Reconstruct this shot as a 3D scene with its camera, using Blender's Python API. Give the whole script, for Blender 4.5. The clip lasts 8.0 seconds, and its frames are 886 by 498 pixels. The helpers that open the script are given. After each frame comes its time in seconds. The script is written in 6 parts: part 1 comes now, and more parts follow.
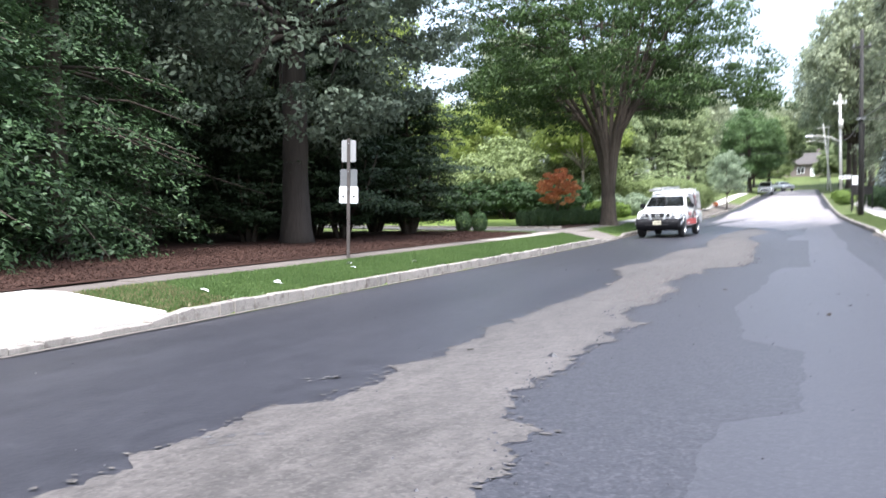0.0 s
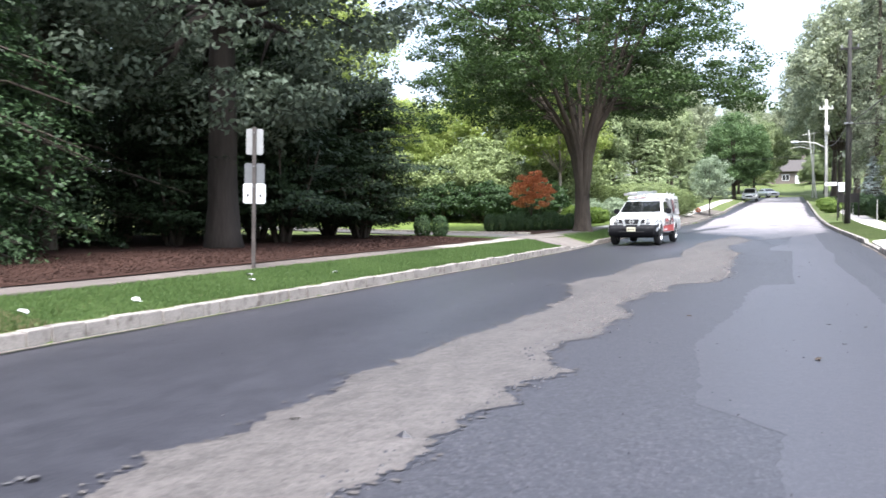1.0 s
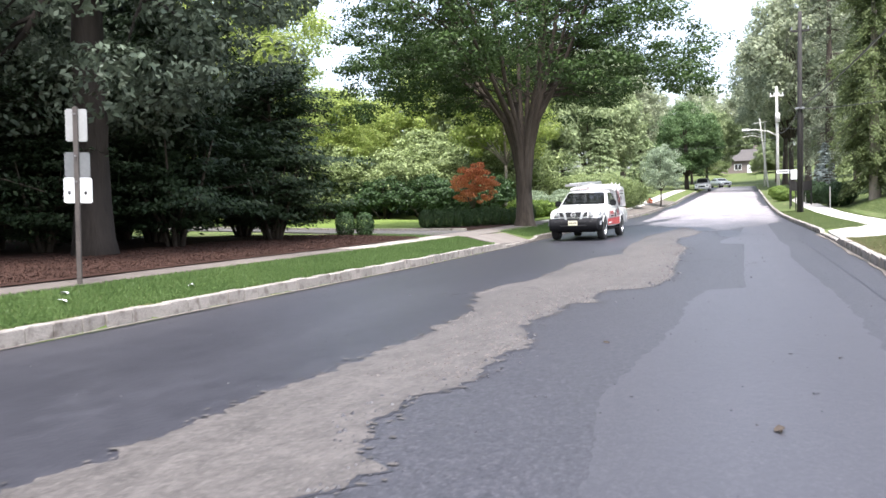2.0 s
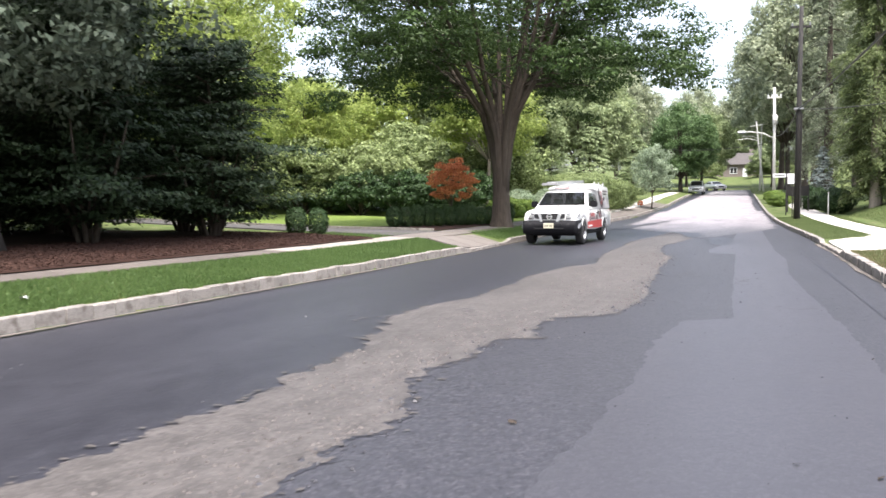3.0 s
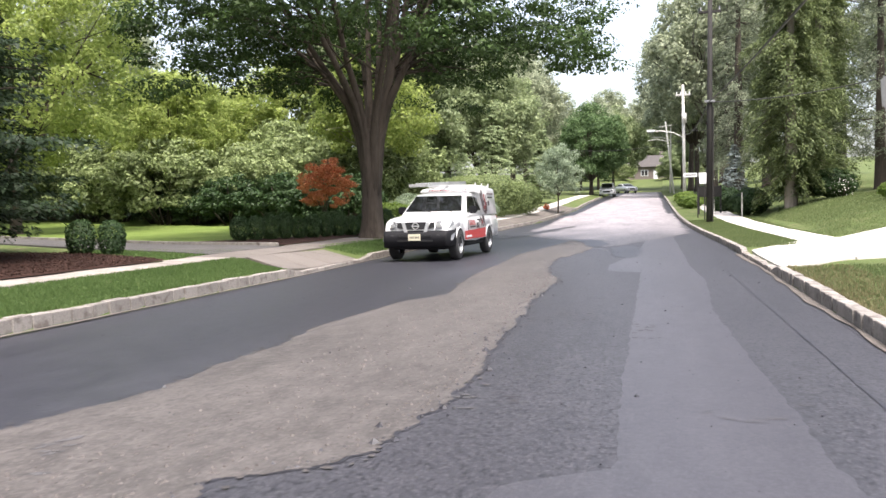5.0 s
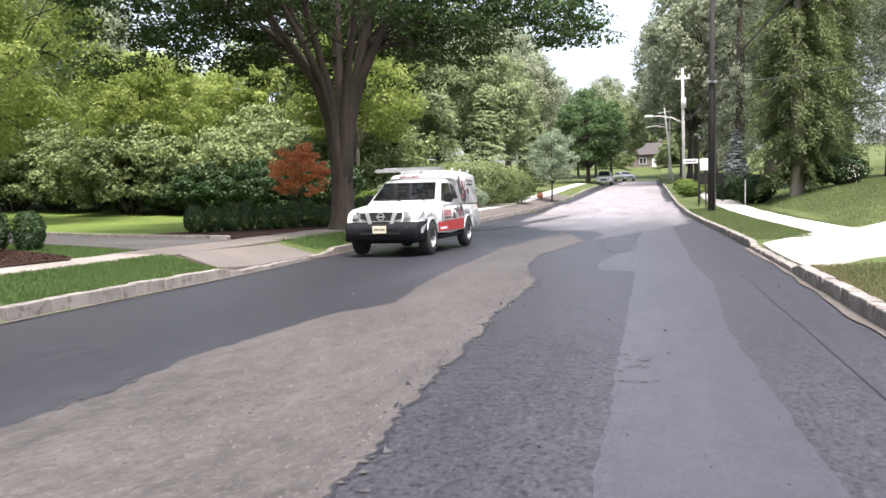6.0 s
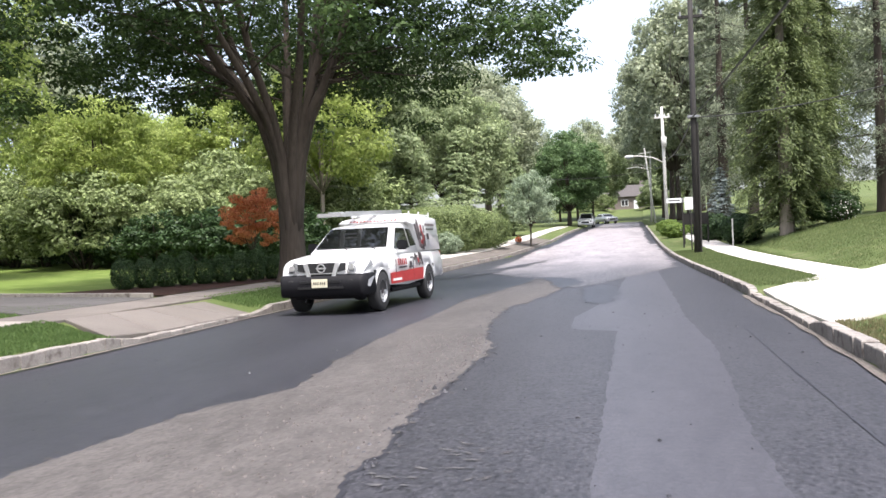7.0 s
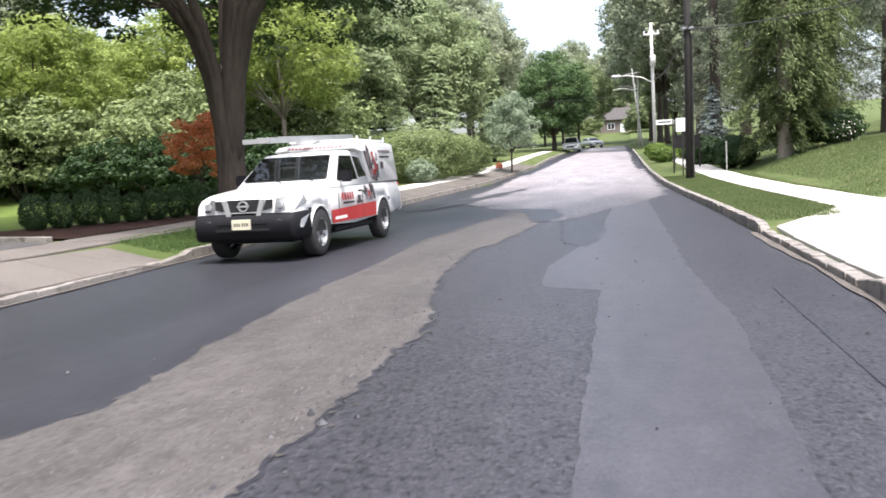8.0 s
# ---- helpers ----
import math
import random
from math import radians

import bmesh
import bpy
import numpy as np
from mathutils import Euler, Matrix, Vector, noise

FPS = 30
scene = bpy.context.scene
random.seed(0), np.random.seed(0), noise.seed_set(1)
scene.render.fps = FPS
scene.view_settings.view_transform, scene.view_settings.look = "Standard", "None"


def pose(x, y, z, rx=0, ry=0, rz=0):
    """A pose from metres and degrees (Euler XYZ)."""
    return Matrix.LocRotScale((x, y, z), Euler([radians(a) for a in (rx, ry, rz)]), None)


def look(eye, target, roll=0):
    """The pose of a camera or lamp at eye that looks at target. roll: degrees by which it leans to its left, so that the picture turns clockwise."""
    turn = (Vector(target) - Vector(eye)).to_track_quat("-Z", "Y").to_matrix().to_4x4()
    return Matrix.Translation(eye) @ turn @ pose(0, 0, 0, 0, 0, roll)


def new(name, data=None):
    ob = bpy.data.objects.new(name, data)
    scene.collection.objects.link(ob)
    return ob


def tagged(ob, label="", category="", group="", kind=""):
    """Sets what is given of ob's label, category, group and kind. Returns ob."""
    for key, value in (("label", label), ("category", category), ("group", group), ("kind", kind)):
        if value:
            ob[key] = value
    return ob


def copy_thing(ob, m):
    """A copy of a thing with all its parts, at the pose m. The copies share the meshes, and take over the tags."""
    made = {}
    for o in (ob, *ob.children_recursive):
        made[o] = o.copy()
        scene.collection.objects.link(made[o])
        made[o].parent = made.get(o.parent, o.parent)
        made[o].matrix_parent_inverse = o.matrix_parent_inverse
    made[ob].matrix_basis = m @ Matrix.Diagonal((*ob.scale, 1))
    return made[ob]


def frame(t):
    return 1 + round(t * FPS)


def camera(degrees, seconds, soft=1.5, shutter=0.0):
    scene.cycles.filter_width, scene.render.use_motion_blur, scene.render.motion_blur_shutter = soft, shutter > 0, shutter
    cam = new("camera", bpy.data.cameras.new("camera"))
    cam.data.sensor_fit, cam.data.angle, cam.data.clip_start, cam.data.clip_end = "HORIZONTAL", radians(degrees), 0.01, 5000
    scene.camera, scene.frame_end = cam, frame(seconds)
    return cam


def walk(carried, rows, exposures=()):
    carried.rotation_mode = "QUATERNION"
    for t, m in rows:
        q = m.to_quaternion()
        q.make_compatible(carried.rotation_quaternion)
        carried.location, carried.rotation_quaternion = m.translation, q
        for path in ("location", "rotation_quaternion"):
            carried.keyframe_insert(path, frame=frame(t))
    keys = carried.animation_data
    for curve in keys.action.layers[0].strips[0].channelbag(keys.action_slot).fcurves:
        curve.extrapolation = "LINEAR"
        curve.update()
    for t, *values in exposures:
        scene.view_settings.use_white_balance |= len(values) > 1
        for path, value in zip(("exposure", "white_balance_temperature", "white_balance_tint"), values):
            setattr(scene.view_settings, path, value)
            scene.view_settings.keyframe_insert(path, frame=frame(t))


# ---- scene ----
cam = camera(56.1, 8.0, soft=1.5, shutter=0.25)
PATH = [
    (0.0, (0.0, 0.0, 1.269), (-4.15, 9.087, 0.816), -1.39),
    (0.2, (-0.007, 0.482, 1.254), (-4.361, 9.455, 0.529), -4.03),
    (0.5, (-0.028, 1.232, 1.234), (-4.384, 10.182, 0.276), -1.13),
    (1.0, (-0.028, 2.636, 1.257), (-4.033, 11.79, 0.837), -0.69),
    (1.5, (-0.015, 4.091, 1.247), (-3.516, 13.448, 0.825), -2.62),
    (1.7, (-0.018, 4.633, 1.245), (-3.527, 13.982, 0.725), -2.38),
    (2.8, (-0.013, 7.658, 1.25), (-3.594, 16.99, 0.953), -0.3),
    (3.0, (-0.006, 8.22, 1.267), (-3.503, 17.574, 0.741), -0.4),
    (3.5, (0.013, 9.629, 1.238), (-2.948, 19.169, 0.779), -2.91),
    (4.0, (0.018, 11.016, 1.24), (-2.757, 20.617, 0.89), -3.87),
    (4.5, (0.031, 12.408, 1.294), (-2.466, 22.085, 0.959), -2.28),
    (5.0, (0.046, 13.763, 1.277), (-2.541, 23.411, 0.807), -1.26),
    (6.3, (0.028, 17.052, 1.251), (-2.526, 26.702, 0.645), -1.41),
    (6.5, (0.023, 17.574, 1.251), (-2.472, 27.25, 0.875), -1.53),
    (7.0, (0.012, 18.884, 1.244), (-2.372, 28.595, 1.186), -2.53),
    (7.5, (-0.044, 20.172, 1.232), (-2.613, 29.813, 0.56), 0.15),
    (8.0, (-0.063, 21.646, 1.289), (-2.32, 31.342, 0.338), -3.16),
]
# the picture darkens and warms a little as the sky comes into view
walk(cam, [(t, look(e, g, r)) for t, e, g, r in PATH], ((0.0, 1.93, 5970, 10), (1.5, 1.92, 6120, 11), (3.0, 1.79, 6450, 12), (4.5, 1.66, 6650, 13), (6.5, 1.58, 6430, 13), (8.0, 1.57, 6330, 12)))

# ---- light: bright overcast summer day ----
world = bpy.data.worlds.new("sky")
scene.world = world
world.use_nodes = True
wn = world.node_tree.nodes
wl = world.node_tree.links
sky = wn.new("ShaderNodeTexSky")
sky.sky_type = "NISHITA"
sky.sun_disc = False
sky.sun_elevation = radians(65)
sky.sun_rotation = radians(149)
sky.dust_density = 4.0
hsv = wn.new("ShaderNodeHueSaturation")
hsv.inputs["Saturation"].default_value = 0.6
wl.new(sky.outputs[0], hsv.inputs["Color"])
wl.new(hsv.outputs[0], wn["Background"].inputs[0])
wn["Background"].inputs[1].default_value = 0.15
sun_data = bpy.data.lights.new("sun", "SUN")
sun_data.energy = 2.2
sun_data.angle = radians(16)
sun_data.color = (1.0, 0.96, 0.91)
sun = new("sun", sun_data)
sun.matrix_world = look((0, 0, 50), (-12, 20, 0))


# ---- materials ----
def mat(name, a, b, scale=2.0, fine=30.0, rough=0.8, bump=0.2, metal=0.0, rnd=0.0, spec=0.5, mid=None, midscale=9.0, stretch=None, con=0.35):
    """Two-scale mottled surface between colours a and b at real-world size."""
    m = bpy.data.materials.new(name)
    m.use_nodes = True
    n, l = m.node_tree.nodes, m.node_tree.links
    bs = n["Principled BSDF"]
    geo = n.new("ShaderNodeNewGeometry")
    n1 = n.new("ShaderNodeTexNoise"); n1.inputs["Scale"].default_value = scale; n1.inputs["Detail"].default_value = 5
    n2 = n.new("ShaderNodeTexNoise"); n2.inputs["Scale"].default_value = fine; n2.inputs["Detail"].default_value = 6
    pos = geo.outputs["Position"]
    if stretch:
        vm = n.new("ShaderNodeVectorMath"); vm.operation = "MULTIPLY"; vm.inputs[1].default_value = stretch
        l.new(pos, vm.inputs[0]); pos = vm.outputs[0]
    l.new(pos, n1.inputs["Vector"]); l.new(pos, n2.inputs["Vector"])
    add = n.new("ShaderNodeMath"); add.operation = "ADD"
    l.new(n1.outputs[0], add.inputs[0]); l.new(n2.outputs[0], add.inputs[1])
    mr = n.new("ShaderNodeMapRange"); mr.inputs[1].default_value = 1 - con; mr.inputs[2].default_value = 1 + con
    l.new(add.outputs[0], mr.inputs[0])
    mix = n.new("ShaderNodeMix"); mix.data_type = "RGBA"
    mix.inputs[6].default_value = (*a, 1); mix.inputs[7].default_value = (*b, 1)
    l.new(mr.outputs[0], mix.inputs[0])
    out = mix.outputs[2]
    if mid:
        n3 = n.new("ShaderNodeTexNoise"); n3.inputs["Scale"].default_value = midscale; n3.inputs["Detail"].default_value = 8
        l.new(geo.outputs["Position"], n3.inputs["Vector"])
        r3 = n.new("ShaderNodeMapRange"); r3.inputs[1].default_value = 0.52; r3.inputs[2].default_value = 0.68
        l.new(n3.outputs[0], r3.inputs[0])
        x3 = n.new("ShaderNodeMix"); x3.data_type = "RGBA"; x3.inputs[7].default_value = (*mid, 1)
        l.new(r3.outputs[0], x3.inputs[0]); l.new(out, x3.inputs[6]); out = x3.outputs[2]
    if rnd:
        oi = n.new("ShaderNodeObjectInfo")
        r4 = n.new("ShaderNodeMapRange"); r4.inputs[3].default_value = 1 - rnd; r4.inputs[4].default_value = 1 + rnd
        l.new(oi.outputs["Random"], r4.inputs[0])
        h = n.new("ShaderNodeHueSaturation"); l.new(r4.outputs[0], h.inputs["Value"]); l.new(out, h.inputs["Color"]); out = h.outputs[0]
    l.new(out, bs.inputs["Base Color"])
    bs.inputs["Roughness"].default_value = rough
    bs.inputs["Metallic"].default_value = metal
    bs.inputs["Specular IOR Level"].default_value = spec
    if bump:
        bp = n.new("ShaderNodeBump"); bp.inputs["Strength"].default_value = bump; bp.inputs["Distance"].default_value = 0.02
        l.new(n2.outputs[0], bp.inputs["Height"]); l.new(bp.outputs[0], bs.inputs["Normal"])
    return m


def asphalt(name, a, b, pit, stone, grain=55.0, rough=0.5, streak=0.25, amount=0.5, fade=None, relief=0.006, pits=0.3):
    """Rolled asphalt: lengthwise streaks, broad wear, and a grain of single stones with dark pits between."""
    m = bpy.data.materials.new(name)
    m.use_nodes = True
    n, l = m.node_tree.nodes, m.node_tree.links
    bs = n["Principled BSDF"]
    pos = n.new("ShaderNodeNewGeometry").outputs["Position"]

    def noise_at(scale, detail, stretch):
        v = n.new("ShaderNodeVectorMath"); v.operation = "MULTIPLY"; v.inputs[1].default_value = stretch
        l.new(pos, v.inputs[0])
        t = n.new("ShaderNodeTexNoise"); t.inputs["Scale"].default_value = scale; t.inputs["Detail"].default_value = detail
        l.new(v.outputs[0], t.inputs["Vector"])
        return t.outputs[0]

    def mapped(src, lo, hi, to=1.0):
        r = n.new("ShaderNodeMapRange"); r.inputs[1].default_value = lo; r.inputs[2].default_value = hi; r.inputs[4].default_value = to
        l.new(src, r.inputs[0])
        return r.outputs[0]

    def blend(fac, first, second):
        x = n.new("ShaderNodeMix"); x.data_type = "RGBA"
        l.new(fac, x.inputs[0])
        for i, c in ((6, first), (7, second)):
            if isinstance(c, tuple):
                x.inputs[i].default_value = (*c, 1)
            else:
                l.new(c, x.inputs[i])
        return x.outputs[2]

    wear = n.new("ShaderNodeMath"); wear.operation = "ADD"
    l.new(noise_at(1.1, 5, (1.0, streak, 1.0)), wear.inputs[0])
    l.new(noise_at(6.0, 6, (1.0, 0.5, 1.0)), wear.inputs[1])
    out = blend(mapped(wear.outputs[0], 0.72, 1.28), a, b)
    # fade: third colour near, blending along y into the streaked colour
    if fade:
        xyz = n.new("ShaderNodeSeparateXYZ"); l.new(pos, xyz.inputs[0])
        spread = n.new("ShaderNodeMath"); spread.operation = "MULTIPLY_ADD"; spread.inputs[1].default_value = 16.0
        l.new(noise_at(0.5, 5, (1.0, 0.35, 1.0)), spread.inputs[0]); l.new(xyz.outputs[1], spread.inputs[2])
        far_mix = mapped(spread.outputs[0], fade[0] + 8, fade[1] + 8)
        out = blend(far_mix, fade[2], out)
    v = n.new("ShaderNodeTexVoronoi"); v.inputs["Scale"].default_value = grain
    l.new(pos, v.inputs["Vector"])
    sep = n.new("ShaderNodeSeparateColor"); l.new(v.outputs["Color"], sep.inputs[0])
    out = blend(mapped(sep.outputs[0], 0.60, 0.95, amount), out, stone)
    out = blend(mapped(sep.outputs[1], 0.70, 0.97, amount), out, pit)
    rag = noise_at(grain * 0.45, 4, (1.0, 0.7, 1.0))
    holes = mapped(rag, 0.52, 0.66, pits)
    if fade:
        # fewer pits where the near colour holds
        young = n.new("ShaderNodeMath"); young.operation = "MULTIPLY_ADD"; young.inputs[1].default_value = 0.6; young.inputs[2].default_value = 0.4
        l.new(far_mix, young.inputs[0])
        both = n.new("ShaderNodeMath"); both.operation = "MULTIPLY"
        l.new(holes, both.inputs[0]); l.new(young.outputs[0], both.inputs[1])
        holes = both.outputs[0]
    out = blend(holes, out, pit)
    l.new(out, bs.inputs["Base Color"])
    bs.inputs["Roughness"].default_value = rough
    bs.inputs["Specular IOR Level"].default_value = 0.4
    bp = n.new("ShaderNodeBump"); bp.inputs["Strength"].default_value = 0.4; bp.inputs["Distance"].default_value = relief
    rise = n.new("ShaderNodeMath"); rise.operation = "MULTIPLY_ADD"; rise.inputs[1].default_value = 0.4
    l.new(sep.outputs[0], rise.inputs[0]); l.new(noise_at(grain * 0.3, 5, (1.0, 0.6, 1.0)), rise.inputs[2])
    l.new(rise.outputs[0], bp.inputs["Height"]); l.new(bp.outputs[0], bs.inputs["Normal"])
    return m


def leafmat(name, a, b, trans=0.35, rough=0.55):
    """Leaves that differ one from another, partly translucent."""
    m = bpy.data.materials.new(name)
    m.use_nodes = True
    n, l = m.node_tree.nodes, m.node_tree.links
    bs = n["Principled BSDF"]
    geo = n.new("ShaderNodeNewGeometry")
    n1 = n.new("ShaderNodeTexNoise"); n1.inputs["Scale"].default_value = 0.5; n1.inputs["Detail"].default_value = 4
    l.new(geo.outputs["Position"], n1.inputs["Vector"])
    add = n.new("ShaderNodeMath"); add.operation = "ADD"
    l.new(n1.outputs[0], add.inputs[0]); l.new(geo.outputs["Random Per Island"], add.inputs[1])
    mr = n.new("ShaderNodeMapRange"); mr.inputs[1].default_value = 0.35; mr.inputs[2].default_value = 1.5
    l.new(add.outputs[0], mr.inputs[0])
    mix = n.new("ShaderNodeMix"); mix.data_type = "RGBA"
    mix.inputs[6].default_value = (*a, 1); mix.inputs[7].default_value = (*b, 1)
    l.new(mr.outputs[0], mix.inputs[0])
    l.new(mix.outputs[2], bs.inputs["Base Color"])
    bs.inputs["Roughness"].default_value = rough
    bs.inputs["Specular IOR Level"].default_value = 0.35
    tr = n.new("ShaderNodeBsdfTranslucent"); l.new(mix.outputs[2], tr.inputs["Color"])
    ms = n.new("ShaderNodeMixShader"); ms.inputs[0].default_value = trans
    l.new(bs.outputs[0], ms.inputs[1]); l.new(tr.outputs[0], ms.inputs[2])
    l.new(ms.outputs[0], n["Material Output"].inputs["Surface"])
    return m


def plain(name, col, rough=0.5, metal=0.0, trans=0.0, coat=0.0):
    m = bpy.data.materials.new(name)
    m.use_nodes = True
    bs = m.node_tree.nodes["Principled BSDF"]
    bs.inputs["Base Color"].default_value = (*col, 1)
    bs.inputs["Roughness"].default_value = rough
    bs.inputs["Metallic"].default_value = metal
    bs.inputs["Transmission Weight"].default_value = trans
    bs.inputs["Coat Weight"].default_value = coat
    return m


